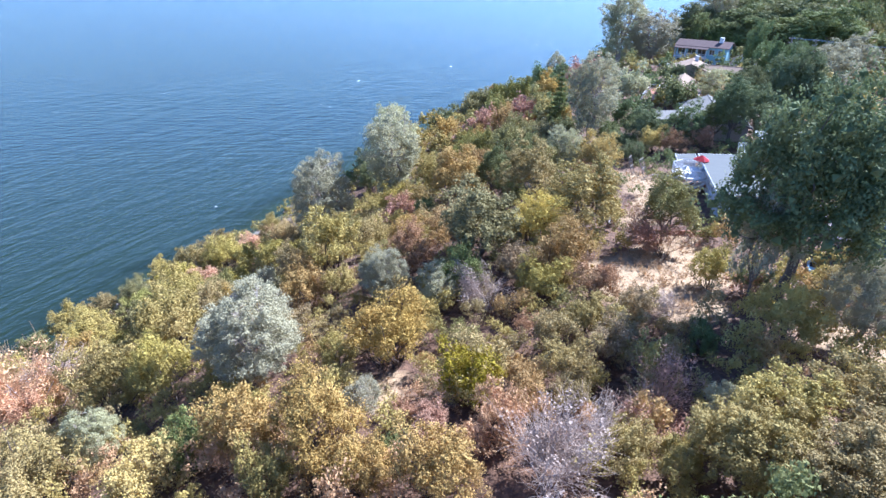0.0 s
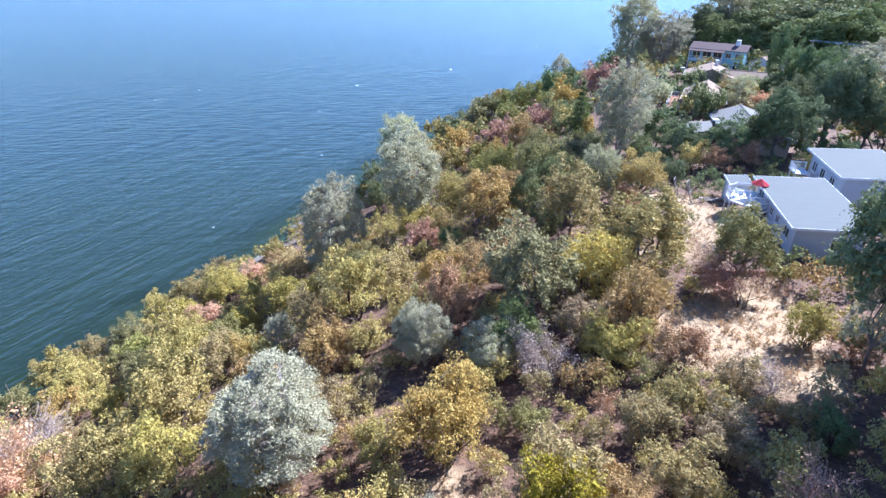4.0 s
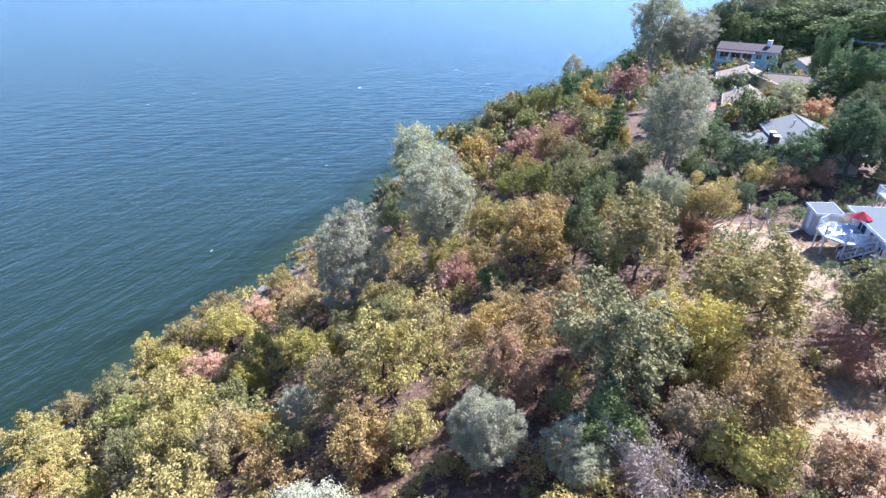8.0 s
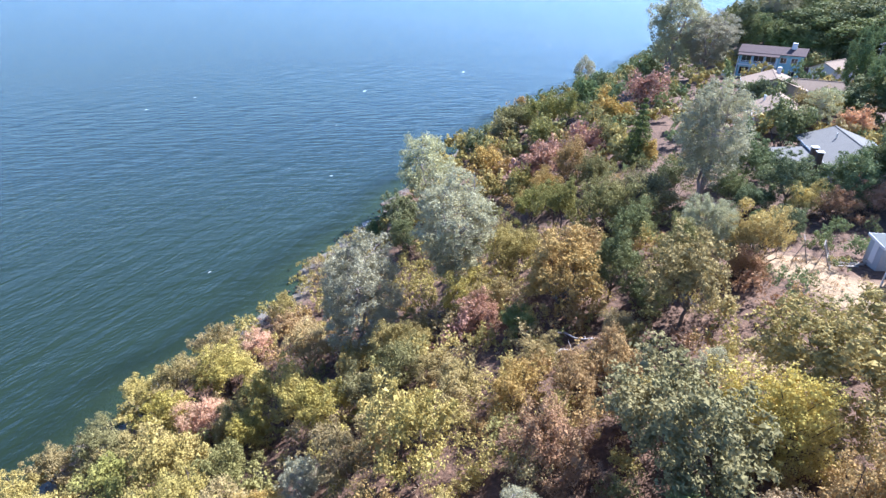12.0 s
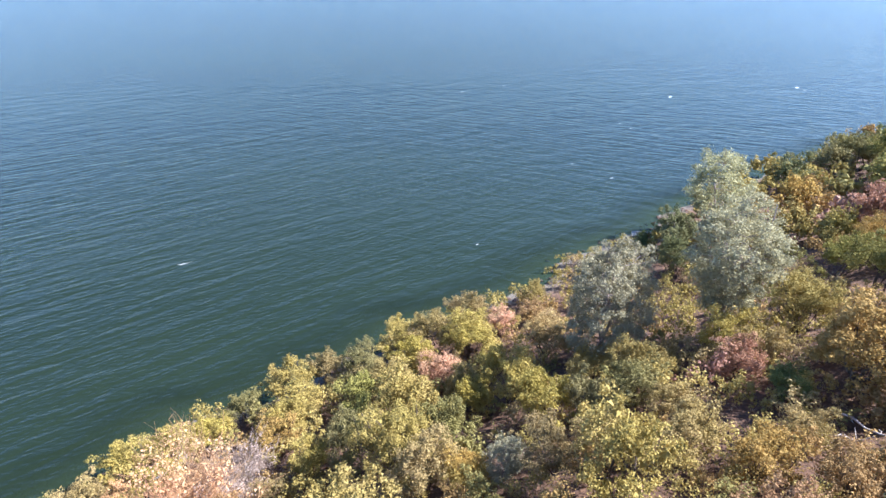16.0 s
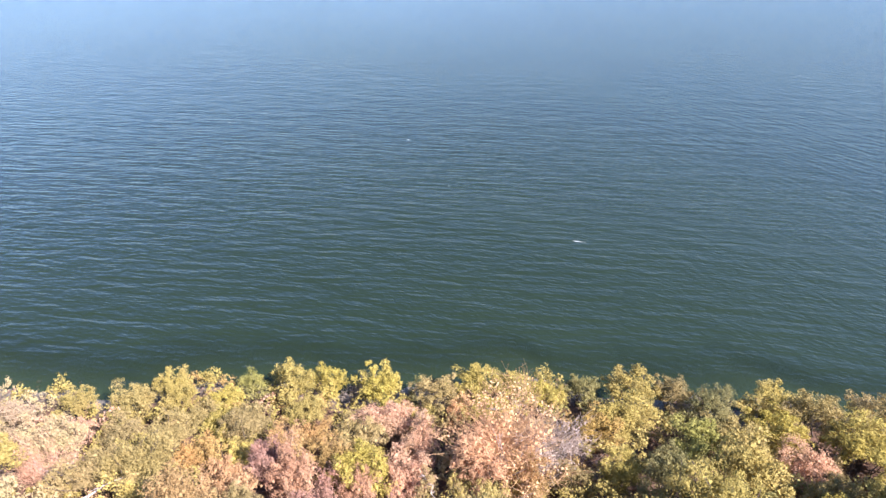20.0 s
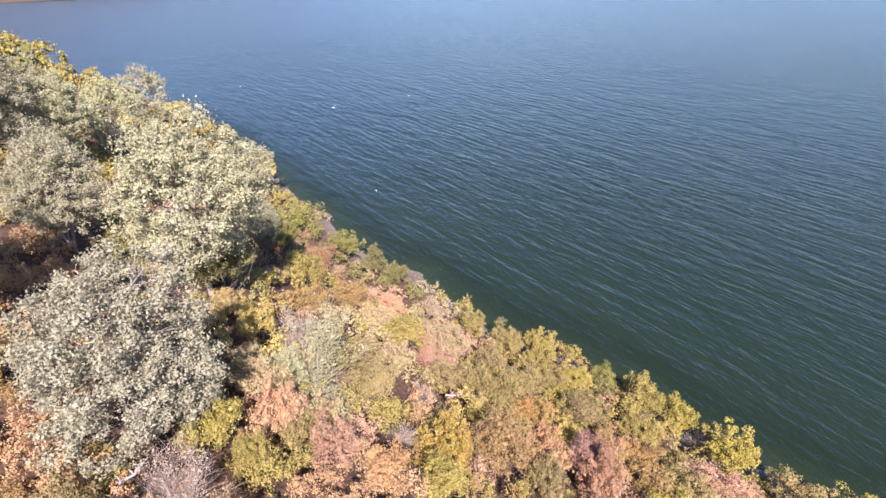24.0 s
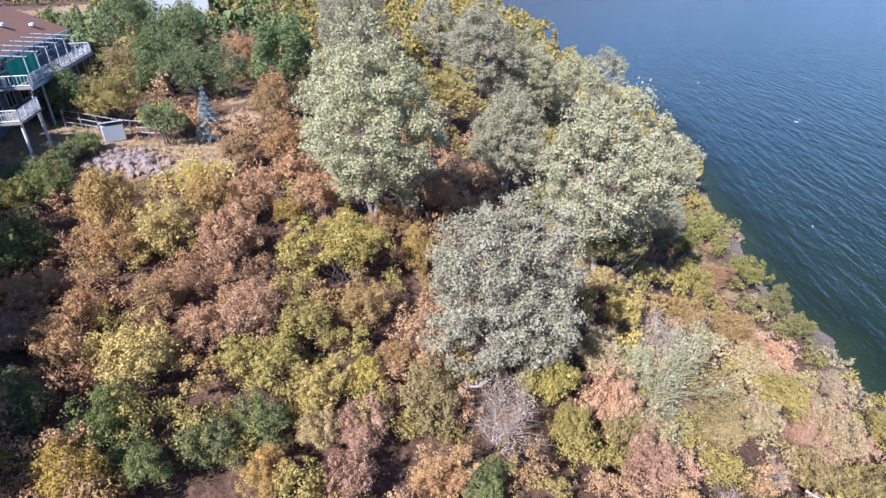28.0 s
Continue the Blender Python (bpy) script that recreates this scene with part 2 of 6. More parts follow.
def inland(x, y):
    """Metres inland of the shoreline; negative on the lake."""
    x, y = np.asarray(x, float), np.asarray(y, float)
    s = np.interp(y, SHORE_Y, SHORE_X)
    k = (np.interp(y + 12, SHORE_Y, SHORE_X) - np.interp(y - 12, SHORE_Y, SHORE_X)) / 24
    wob = 1.3 * np.sin(y * 0.21 + 1.0) + 0.9 * np.sin(y * 0.47) + 0.5 * np.sin(y * 1.13 + 2.0)
    return (x - s - wob) / np.sqrt(1 + k * k)


def far_shore(x, y):
    """Metres inland on the far side of the bay."""
    return -y - 655 + 60 * np.sin(x / 170 + 0.6) + 18 * np.sin(x / 41) - 0.25 * np.maximum(-x - 150, 0)


def height(x, y):
    x, y = np.asarray(x, float), np.asarray(y, float)
    d, f = inland(x, y), far_shore(x, y)
    p = np.interp(y, PLATEAU_Y, PLATEAU_H) + 8 * np.clip((x - 110) / 120, 0, 1)
    land = p * (1 - np.exp(-(np.maximum(d, 0) / 36) ** 2)) + 0.25 * np.minimum(np.maximum(d, 0), 1.5)
    land = land + np.clip(d / 10, 0, 1) * (0.5 * np.sin(x * 0.17 + y * 0.05) * np.sin(y * 0.13) + 0.25 * np.sin(x * 0.41 + 1) * np.sin(y * 0.37 - x * 0.1))
    bed = -np.minimum(0.22 * np.maximum(-d, 0), 6)
    z = np.where(d > 0, land, bed)
    hills = np.minimum(0.1 * np.maximum(f, 0), 3 + 0.34 * np.maximum(f - 30, 0)) * (1 + 0.3 * np.sin(x / 230) + 0.2 * np.sin(x / 87 + y / 120))
    return np.where(f > 0, np.minimum(hills, 240 + 40 * np.sin(x / 310) + 25 * np.sin(x / 97)), np.maximum(z, np.where(f > -40, 0.15 * f, -9)))


def ground_z(x, y):
    return float(height(x, y))


# ---- ground and lake ----
def stretched(lo, hi, mid, fine, n):
    """n + 1 coordinates from lo to hi, dense near mid."""
    u = np.linspace(-1, 1, n + 1)
    k = 5.0
    s = np.sinh(k * u) / np.sinh(k)
    return np.where(u < 0, mid + s * (mid - lo), mid + s * (hi - mid)) + fine * u * (1 - np.abs(u))


def sheet(name, xs, ys, zf, mat):
    X, Y = np.meshgrid(xs, ys)
    V = np.stack([X.ravel(), Y.ravel(), zf(X, Y).ravel()], 1)
    nx, ny = len(xs), len(ys)
    i = np.arange(nx * ny).reshape(ny, nx)
    Q = np.stack([i[:-1, :-1], i[:-1, 1:], i[1:, 1:], i[1:, :-1]], -1).reshape(-1, 4)
    me = bpy.data.meshes.new(name)
    me.from_pydata(V.tolist(), [], Q.tolist())
    me.polygons.foreach_set("use_smooth", [True] * len(Q))
    me.materials.append(mat)
    ob = new(name, me)
    return ob, V


# clearings of dry grass and bare earth: x, y, radius
CLEARINGS = [(18, 41, 4.5), (22, 44, 4), (20, 37, 2.5), (23.5, 48, 2.5), (30, 31.5, 3), (23, 56, 2), (25, 60, 2), (27, 64.5, 2.8), (24.5, 70.5, 2.8), (15, 58, 1.8), (-3, 28.7, 1.5),
             (-1.5, -28, 4), (-6.7, -36.5, 2), (-6.7, -43, 2), (3.5, -27.5, 3), (9, -33, 5), (31, -139, 12), (-36.7, 1.3, 1.5), (40, 110, 3), (90, 105, 8),
             (-2.6, -25.5, 3.2), (-70, -36, 2.6), (-67, -27, 2.6), (-63, -17, 2.4), (-61.5, -10.5, 2.2), (-38, 0, 2.2), (-56, -24, 2.2), (-50, -14, 2.0)]


def dryness(V):
    v = np.zeros(len(V))
    for cx, cy, r in CLEARINGS:
        v = np.maximum(v, np.clip(1.6 - np.hypot(V[:, 0] - cx, V[:, 1] - cy) / r, 0, 1))
    return v


XS, YS = stretched(-3000, 3200, -15, 260, 330), stretched(-3200, 3000, 30, 260, 330)
ground, GV = sheet("ground", XS, YS, height, ground_material())
at = ground.data.attributes.new("dry", "FLOAT", "POINT")
at.data.foreach_set("value", dryness(GV).astype(np.float32))
at = ground.data.attributes.new("shore", "FLOAT", "POINT")
gd = inland(GV[:, 0], GV[:, 1])
at.data.foreach_set("value", (np.clip((3.0 - gd) / 2.0, 0, 1) * (GV[:, 1] > -600)).astype(np.float32))
tagged(ground, "leaf-littered hillside with straw-coloured dry grass", "ground", kind="structure")
WX, WY = stretched(-3000, 3200, -40, 260, 210), stretched(-3200, 3000, 30, 260, 210)
lake, LV = sheet("water", WX, WY, lambda x, y: np.zeros_like(x), water_material())
at = lake.data.attributes.new("depth", "FLOAT", "POINT")
at.data.foreach_set("value", np.clip(-height(LV[:, 0], LV[:, 1]) / 2.2, 0, 1).astype(np.float32))
tagged(lake, "choppy blue-green lake water with small wind waves", "lake", kind="structure")


# ---- plant shapes: leaf sprays, twigs and trunks ----
RNG = np.random.default_rng(7)


def unit(v):
    return v / np.maximum(np.linalg.norm(v, axis=-1, keepdims=True), 1e-9)


def tufts(centres, radii, k, spread=0.72, size=0.5, up=0.45):
    """Each ball of foliage split into k smaller shoots over its upper side."""
    n = len(centres) * k
    d = unit(RNG.normal(size=(n, 3)) + (0, 0, up))
    r = np.repeat(radii, k)
    return np.repeat(centres, k, 0) + d * r[:, None] * spread * (0.7 + 0.5 * RNG.random((n, 1))), r * size * (0.7 + 0.6 * RNG.random(n))


def sprays(centres, radii, per, length, width, outward=1.0, up=0.0, fill=0.6):
    """Pointed leaf sprays on and in balls of foliage: vertices and faces."""
    n = len(centres) * per
    c = np.repeat(centres, per, 0)
    r = np.repeat(radii, per)[:, None]
    d = unit(RNG.normal(size=(n, 3)) + (0, 0, 0.35))
    p = c + d * r * (fill + (1.2 - fill) * RNG.random((n, 1)))
    nrm = unit(outward * d + RNG.normal(size=(n, 3)) * 0.33)
    a = unit(np.cross(nrm, RNG.normal(size=(n, 3))) + np.array((0, 0, up)) + d * up)
    b = unit(np.cross(nrm, a))
    s = (0.65 + 0.7 * RNG.random((n, 1)))
    a, b = a * s * length * 0.62, b * s * width * 0.75
    V = np.stack([p - a * 0.7 + b, p + a, p - a * 0.7 - b], 1).reshape(-1, 3)
    return V, np.arange(n * 3).reshape(-1, 3).tolist()


def needles(centres, radii, per, width, rise=0.45):
    """Brushes of long needles that spread out and up from the twig ends."""
    n = len(centres) * per
    c, r = np.repeat(centres, per, 0), np.repeat(radii, per)[:, None]
    d = unit(RNG.normal(size=(n, 3)) + (0, 0, rise))
    b = unit(np.cross(d, RNG.normal(size=(n, 3)))) * width * (0.6 + 0.8 * RNG.random((n, 1)))
    p, q = c + d * r * 0.12 * RNG.random((n, 1)), c + d * r * (0.75 + 0.5 * RNG.random((n, 1)))
    m = p * 0.45 + q * 0.55
    V = np.stack([p * 0.8 + q * 0.2 + b, q, m - b], 1).reshape(-1, 3)
    return V, np.arange(n * 3).reshape(-1, 3).tolist()


OCTA = (np.array(((1, 0, 0), (-1, 0, 0), (0, 1, 0), (0, -1, 0), (0, 0, 1), (0, 0, -1)), float),
        [(0, 2, 4), (2, 1, 4), (1, 3, 4), (3, 0, 4), (2, 0, 5), (1, 2, 5), (3, 1, 5), (0, 3, 5)])


def cores(centres, radii, squash=0.85):
    """Crumpled hearts of the foliage balls."""
    V, Fc = [], []
    for c, r in zip(centres, radii):
        k = len(V) * 6
        turn = np.linalg.qr(RNG.normal(size=(3, 3)))[0]
        V.append(c + (OCTA[0] @ turn) * (r * (0.8 + 0.4 * RNG.random((6, 1)))) * (1, 1, squash))
        Fc += [[i + k for i in f] for f in OCTA[1]]
    return np.concatenate(V), Fc


def tube(path, r0, r1, sides=5):
    """A tapered limb along the points of path."""
    path = np.asarray(path, float)
    n = len(path)
    t = unit(np.gradient(path, axis=0))
    side = unit(np.cross(t, (0.31, 0.87, 0.37)))
    other = np.cross(t, side)
    ang = np.linspace(0, 2 * math.pi, sides, endpoint=False)
    r = np.linspace(r0, r1, n)[:, None, None]
    ring = path[:, None] + r * (np.cos(ang)[None, :, None] * side[:, None] + np.sin(ang)[None, :, None] * other[:, None])
    V = ring.reshape(-1, 3)
    Fc = []
    for i in range(n - 1):
        for j in range(sides):
            k = (j + 1) % sides
            Fc.append([i * sides + j, i * sides + k, (i + 1) * sides + k, (i + 1) * sides + j])
    return V, Fc


def bent(p, q, sag=0.1, n=4):
    """A crooked way from p to q."""
    p, q = np.asarray(p, float), np.asarray(q, float)
    u = np.linspace(0, 1, n)[:, None]
    w = np.linalg.norm(q - p) * sag
    way = p + (q - p) * u
    way[1:-1] += RNG.normal(size=(n - 2, 3)) * w
    return way


def mesh_of(name, pieces, mat, smooth=False):
    V, Fc, k = [], [], 0
    for v, f in pieces:
        V.append(v)
        Fc += [[i + k for i in g] for g in f]
        k += len(v)
    me = bpy.data.meshes.new(name)
    me.from_pydata(np.concatenate(V).tolist(), [], Fc)
    me.materials.append(mat)
    if smooth:
        me.polygons.foreach_set("use_smooth", [True] * len(me.polygons))
    return me


def scatter_crown(n, rx, rz, zc, low=-0.35, jitter=0.12, inner=0.25, power=0.5, lumps=1.0):
    """Places for foliage balls over an uneven dome."""
    pts = []
    lump = RNG.random(3) * 6
    while len(pts) < n:
        d = unit(RNG.normal(size=3))
        if d[2] < low:
            continue
        az = math.atan2(d[1], d[0])
        out = 1 + lumps * (0.22 * math.sin(2 * az + lump[0]) + 0.18 * math.sin(3 * az + lump[1]) + 0.14 * math.sin(5 * d[2] + lump[2]))
        r = (inner + (1 - inner) * RNG.random() ** power) * out
        p = np.array((d[0] * rx * r, d[1] * rx * r, zc + d[2] * rz * r)) + RNG.normal(size=3) * jitter * rx
        pts.append(p)
    return np.array(pts)


def shrub_meshes(H, n, per, leaf, ball, core=0.3):
    """A bush one unit wide: many balls of leaves from the ground up, on several stems."""
    rz = H * 0.5
    c = scatter_crown(n, 0.36, rz * 0.78, rz, low=-0.75, jitter=0.03)
    r = ball * (0.7 + 0.6 * RNG.random(n))
    tc, tr = tufts(c, r, 5)
    crown = mesh_of("crown", [cores(c, r * core), sprays(tc, tr, per, leaf, leaf * 0.54)], BARK)
    stems = []
    for i in range(5 + n // 5):
        tip = c[RNG.integers(n)]
        tip = tip + unit(tip - (0, 0, rz * 0.6)) * ball * (0.0 if i < 5 else 0.9)
        stems.append(tube(bent((RNG.normal() * 0.05, RNG.normal() * 0.05, -0.06), tip, 0.08), 0.014 if i < 5 else 0.007, 0.003, 4))
    return crown, mesh_of("trunk", stems, BARK_DARK)


def upright_meshes(H, n, per, leaf):
    """A bush of upright flame-like sprays."""
    base = scatter_crown(n, 0.36, H * 0.34, H * 0.46, low=-0.6, jitter=0.03)
    cs, rs = [], []
    for b in base:
        lean = np.array((b[0] * 0.2, b[1] * 0.2, 0.09))
        for j in range(2):
            cs.append(b + lean * j)
            rs.append(0.125 * (1 - 0.38 * j) * (0.8 + 0.4 * RNG.random()))
    cs, rs = np.array(cs), np.array(rs)
    tc, tr = tufts(cs, rs, 5, 0.75, 0.46, 0.3)
    crown = mesh_of("crown", [cores(cs, rs * 0.3, 1.1), sprays(tc, tr, per, leaf, leaf * 0.58, 0.9, 0.4)], BARK)
    stems = [tube(bent((RNG.normal() * 0.05, RNG.normal() * 0.05, -0.06), cs[RNG.integers(len(cs))], 0.08), 0.018, 0.006, 4) for i in range(5)]
    return crown, mesh_of("trunk", stems, BARK_DARK)


def tree_meshes(H, n, per, leaf, ball, bottom, r_trunk, fork=5, core=0.36):
    """A broad tree one unit wide with a forking trunk; bottom: where its crown begins, as a part of H."""
    zc, rz = H * (bottom + 1) / 2, H * (1 - bottom) / 2
    c = scatter_crown(n, 0.40, rz * 0.85, zc, low=-0.7, jitter=0.05, inner=0.35)
    r = ball * (0.7 + 0.6 * RNG.random(n))
    tc, tr = tufts(c, r, 5)
    crown = mesh_of("crown", [cores(c, r * core), sprays(tc, tr, per, leaf, leaf * 0.54)], BARK)
    top = np.array((RNG.normal() * 0.03, RNG.normal() * 0.03, H * (bottom * 0.9 + 0.08)))
    limbs = [tube(bent((0, 0, -0.05), top, 0.04), r_trunk, r_trunk * 0.75, 7)]
    for i in range(fork):
        az = 2 * math.pi * (i + RNG.random() * 0.6) / fork
        mid = top + np.array((math.cos(az) * 0.14, math.sin(az) * 0.14, rz * (0.3 + 0.4 * RNG.random())))
        limbs.append(tube(bent(top - (0, 0, 0.02), mid, 0.08), r_trunk * 0.62, r_trunk * 0.3, 6))
        for j in range(4):
            tip = c[np.argsort(np.linalg.norm(c - mid - RNG.normal(size=3) * 0.15, axis=1))[0]]
            limbs.append(tube(bent(mid, tip, 0.1), r_trunk * 0.28, r_trunk * 0.06, 4))
    return crown, mesh_of("trunk", limbs, BARK)


def pine_meshes(H, n, per, bottom, r_trunk, tuft=0.085, blade=0.075, stems=2, vase=0.0):
    """A rounded, open grey pine one unit wide: forking trunk, bare limbs, puffs of long needles at their ends; vase: how far it narrows downwards."""
    zc, rz = H * (bottom + 1) / 2, H * (1 - bottom) / 2
    c = scatter_crown(n, 0.42, rz * 0.9, zc, low=-0.85, jitter=0.015, inner=0.4, power=0.4, lumps=0.55)
    level = np.clip((c[:, 2] - H * bottom) / (H * (1 - bottom)), 0, 1)
    c[:, :2] *= (1 - vase * (1 - level) ** 1.3)[:, None]
    r = tuft * (0.65 + 0.7 * RNG.random(n))
    tc, tr = tufts(c, r, 3, 0.5, 0.74, 0.6)
    crown = mesh_of("crown", [cores(c, r * 0.3, 0.7), sprays(tc, tr, per, blade, blade * 0.42, 0.8, 0.4, 0.45)], BARK)
    limbs, heads = [], []
    foot = bent((0, 0, -0.05), (0.0, 0.0, H * max(bottom, 0.06) * 0.7), 0.03)
    limbs.append(tube(foot, r_trunk, r_trunk * 0.85, 7))
    for i in range(stems):
        az = 2 * math.pi * (i + RNG.random() * 0.5) / stems
        lean = 0.05 + 0.13 * RNG.random() if stems > 1 else 0.03
        head = np.array((math.cos(az) * lean, math.sin(az) * lean, H * (0.92 - 0.06 * i)))
        way = bent(foot[-1], head, 0.025, 7)
        limbs.append(tube(way, r_trunk * (0.8 if stems > 1 else 0.95), r_trunk * 0.12, 6))
        heads.append(way)
    allway = np.concatenate(heads)
    for p in c[:: 1 if n < 130 else 2]:
        low = allway[allway[:, 2] < p[2] + 0.02]
        if not len(low):
            low = allway[:1]
        q = low[np.argmin(np.linalg.norm(low - p, axis=1) + 0.35 * (p[2] - low[:, 2]))]
        limbs.append(tube(bent(q, p, 0.06), r_trunk * 0.14, r_trunk * 0.04, 4))
    return crown, mesh_of("trunk", limbs, BARK_LIMB)


def bare_meshes(H, twigs=330, leaves=120, thin=1.0):
    """A leafless bush one unit wide: forking twigs, with a haze of dry leaves."""
    fine, limbs, ends = [], [], []
    for i in range(9):
        az, sp = RNG.random() * 6.28, 0.10 + 0.24 * RNG.random()
        tip = np.array((math.cos(az) * sp, math.sin(az) * sp, H * (0.5 + 0.2 * RNG.random())))
        limbs.append(tube(bent((RNG.normal() * 0.03, RNG.normal() * 0.03, -0.05), tip, 0.08), 0.014 * thin, 0.006 * thin, 5))
        ends.append(tip)
    for i in range(twigs):
        b = ends[RNG.integers(len(ends))]
        d = unit(np.array((b[0], b[1], 0.22)) + RNG.normal(size=3) * 0.28)
        d[2] = abs(d[2]) * 0.9
        p = b * (0.45 + 0.6 * RNG.random()) + RNG.normal(size=3) * 0.03
        q = p + d * (0.14 + 0.18 * RNG.random())
        fine.append(tube(bent(p, q, 0.1, 3), 0.0045 * thin, 0.002 * thin, 3))
        if i < 60:
            ends.append(q)
    pts = np.array(ends[9:])
    fine.append(sprays(pts, np.full(len(pts), 0.09), max(1, leaves * 4 // len(pts)), 0.03 * (0.4 + 0.6 * thin), 0.02 * (0.4 + 0.6 * thin)))
    return mesh_of("crown", fine, BARK), mesh_of("trunk", limbs, BARK_PALE)


def spruce_meshes(H):
    """A conical spruce: whorls of drooping boughs."""
    cs, rs, limbs = [], [], [tube([(0, 0, -0.05), (0, 0, H * 0.5), (0, 0, H)], 0.03, 0.004, 6)]
    for k in range(11):
        z = H * (0.1 + 0.86 * k / 10)
        reach = 0.5 * (1 - k / 10.6)
        m = max(4, int(10 * (1 - k / 13)))
        for j in range(m):
            az = 6.283 * (j + 0.5 * (k % 2) + 0.2 * RNG.random()) / m
            tip = np.array((math.cos(az) * reach, math.sin(az) * reach, z - 0.07 * reach))
            limbs.append(tube([(0, 0, z), tip], 0.012, 0.004, 4))
            for s in (0.4, 0.7, 0.95):
                cs.append(np.array((0, 0, z)) + (tip - (0, 0, z)) * s)
                rs.append(0.09 * (1.15 - 0.5 * s) * (0.4 + reach * 1.3) + 0.02)
    cs, rs = np.array(cs), np.array(rs)
    return mesh_of("crown", [cores(cs, rs * 0.4, 0.5), needles(cs, rs * 1.2, 40, 0.012, 0.1)], BARK), mesh_of("trunk", limbs, BARK)


SHAPES = {
    "s_small": [shrub_meshes(0.85, 40, 24, 0.034, 0.135) for i in range(4)],
    "s": [shrub_meshes(0.85, 64, 36, 0.0195, 0.115) for i in range(6)],
    "s_big": [shrub_meshes(0.85, 110, 34, 0.0145, 0.092) for i in range(4)],
    "s_far": [shrub_meshes(0.85, 40, 16, 0.038, 0.135) for i in range(4)],
    "u": [upright_meshes(1.05, 40, 28, 0.0185) for i in range(5)],
    "t": [tree_meshes(1.15, 110, 28, 0.021, 0.098, 0.14, 0.026) for i in range(4)],
    "T": [tree_meshes(1.1, 240, 32, 0.0155, 0.076, 0.2, 0.03, 6) for i in range(2)],
    "T_high": [tree_meshes(1.1, 320, 32, 0.0145, 0.08, 0.25, 0.035, 6)],
    "p_small": [pine_meshes(1.45, 120, 26, 0.03, 0.018, 0.10, 0.028, 1) for i in range(2)],
    "p": [pine_meshes(1.45, 440, 44, 0.04, 0.02, 0.062, 0.0155, 3) for i in range(4)],
    "P": [pine_meshes(1.6, 400, 28, 0.06, 0.024, 0.06, 0.017, 4, 0.5) for i in range(3)],
    "b": [bare_meshes(0.8, 700, 200, 0.7) for i in range(3)],
    "b_big": [bare_meshes(0.8, 1100, 500, 0.42) for i in range(2)],
    "c": [spruce_meshes(1.9)],
}
NATIVE = {"s": 0.85, "u": 1.05, "t": 1.15, "T": 1.1, "p": 1.45, "P": 1.6, "b": 0.8, "c": 1.9}
WORDS = {"s": "shrub growing on the slope", "u": "shrub with upright sprays near the shore", "t": "tree with a forking grey trunk", "T": "large spreading tree with dense shady crown",
         "p": "pine with long drooping needles", "P": "tall open-crowned pine with bare lower trunk", "b": "bush with bare forking twigs", "c": "cone-shaped spruce"}
NAMES = {"s": "shrub", "u": "shrub", "t": "tree", "T": "tree", "p": "pine_tree", "P": "pine_tree", "b": "bare_shrub", "c": "spruce_tree"}
GROUPS = {"s": "shrubs on the slope", "u": "shrubs along the shore", "t": "broad trees", "T": "broad trees", "p": "grey pines", "P": "grey pines", "b": "bare shrubs"}


def dressed(ob, mat):
    ob.material_slots[0].link = "OBJECT"
    ob.material_slots[0].material = mat
    return ob


PLANTED = []


def plant(kind, x, y, width, tall, colour):
    """One shrub or tree with its root on the ground at x, y."""
    key = kind
    PLANTED.append((x, y, width, colour, kind))
    if kind in "su":
        tall *= 1.2 if float(inland(x, y)) > 15 else 0.95
    if kind in "sut":
        width *= 1.18
    elif kind in "pPb":
        width *= 1.1
    far = math.hypot(x, y - 20) > 90
    if kind == "s":
        key = "s_far" if far else "s_small" if width < 2.6 else "s_big" if width > 6.2 else "s"
    if kind == "T" and tall > 14.5:
        key = "T_high"
    if kind == "b" and width > 4.5:
        key = "b_big"
    if kind == "p" and (width < 3.4 or far):
        key = "p_small"
    shape = SHAPES[key][RNG.integers(len(SHAPES[key]))]
    root = new(NAMES[kind])
    oval = 1 if kind in "pPTc" else 0.82 + 0.36 * float(RNG.random())
    root.matrix_basis = pose(x, y, ground_z(x, y) - 0.05, 0, 0, float(RNG.random() * 360)) @ Matrix.Diagonal((width * oval, width / oval, tall / NATIVE[kind], 1))
    crown = new("crown", shape[0])
    stem = new("trunk", shape[1])
    for part_ in (crown, stem):
        part_.parent = root
    dressed(crown, LEAF[colour][1])
    if kind == "b" and colour == "ru":
        dressed(stem, BARK_DARK)
    size = "low" if width < 2.2 else "tall" if tall > 12 else ""
    words = f"{size} {LEAF[colour][0]} {WORDS[kind]}".strip()
    tagged(root, words, "tree" if kind in "tTpPc" else "shrub", GROUPS.get(kind, ""))
    return root


# ---- trees and shrubs: kind, place, width, leaf colour ----
plant('P', 56.4, 183.9, 17.8, 26.0, 'gp')
plant('P', 64.8, 179.8, 17.8, 18.0, 'gp')
plant('P', 93.4, 202.6, 17.0, 21.3, 'gp')
plant('p', 81.8, 196.5, 12.1, 7.6, 'gp')
plant('t', 98.1, 187.4, 24.2, 15.7, 'dg')
plant('t', 107.2, 187.4, 26.9, 17.5, 'dg')
plant('t', 107.8, 174.1, 25.6, 14.8, 'dg')
plant('t', 103.9, 207.8, 20.0, 18.7, 'dg')
plant('t', 99.5, 179.7, 17.7, 8.8, 'dg')
plant('t', 103.1, 170.4, 13.4, 6.7, 'dg')
plant('t', 85.9, 200.6, 16.6, 16.0, 'dg')
plant('t', 84.6, 189.7, 11.8, 12.9, 'dg')
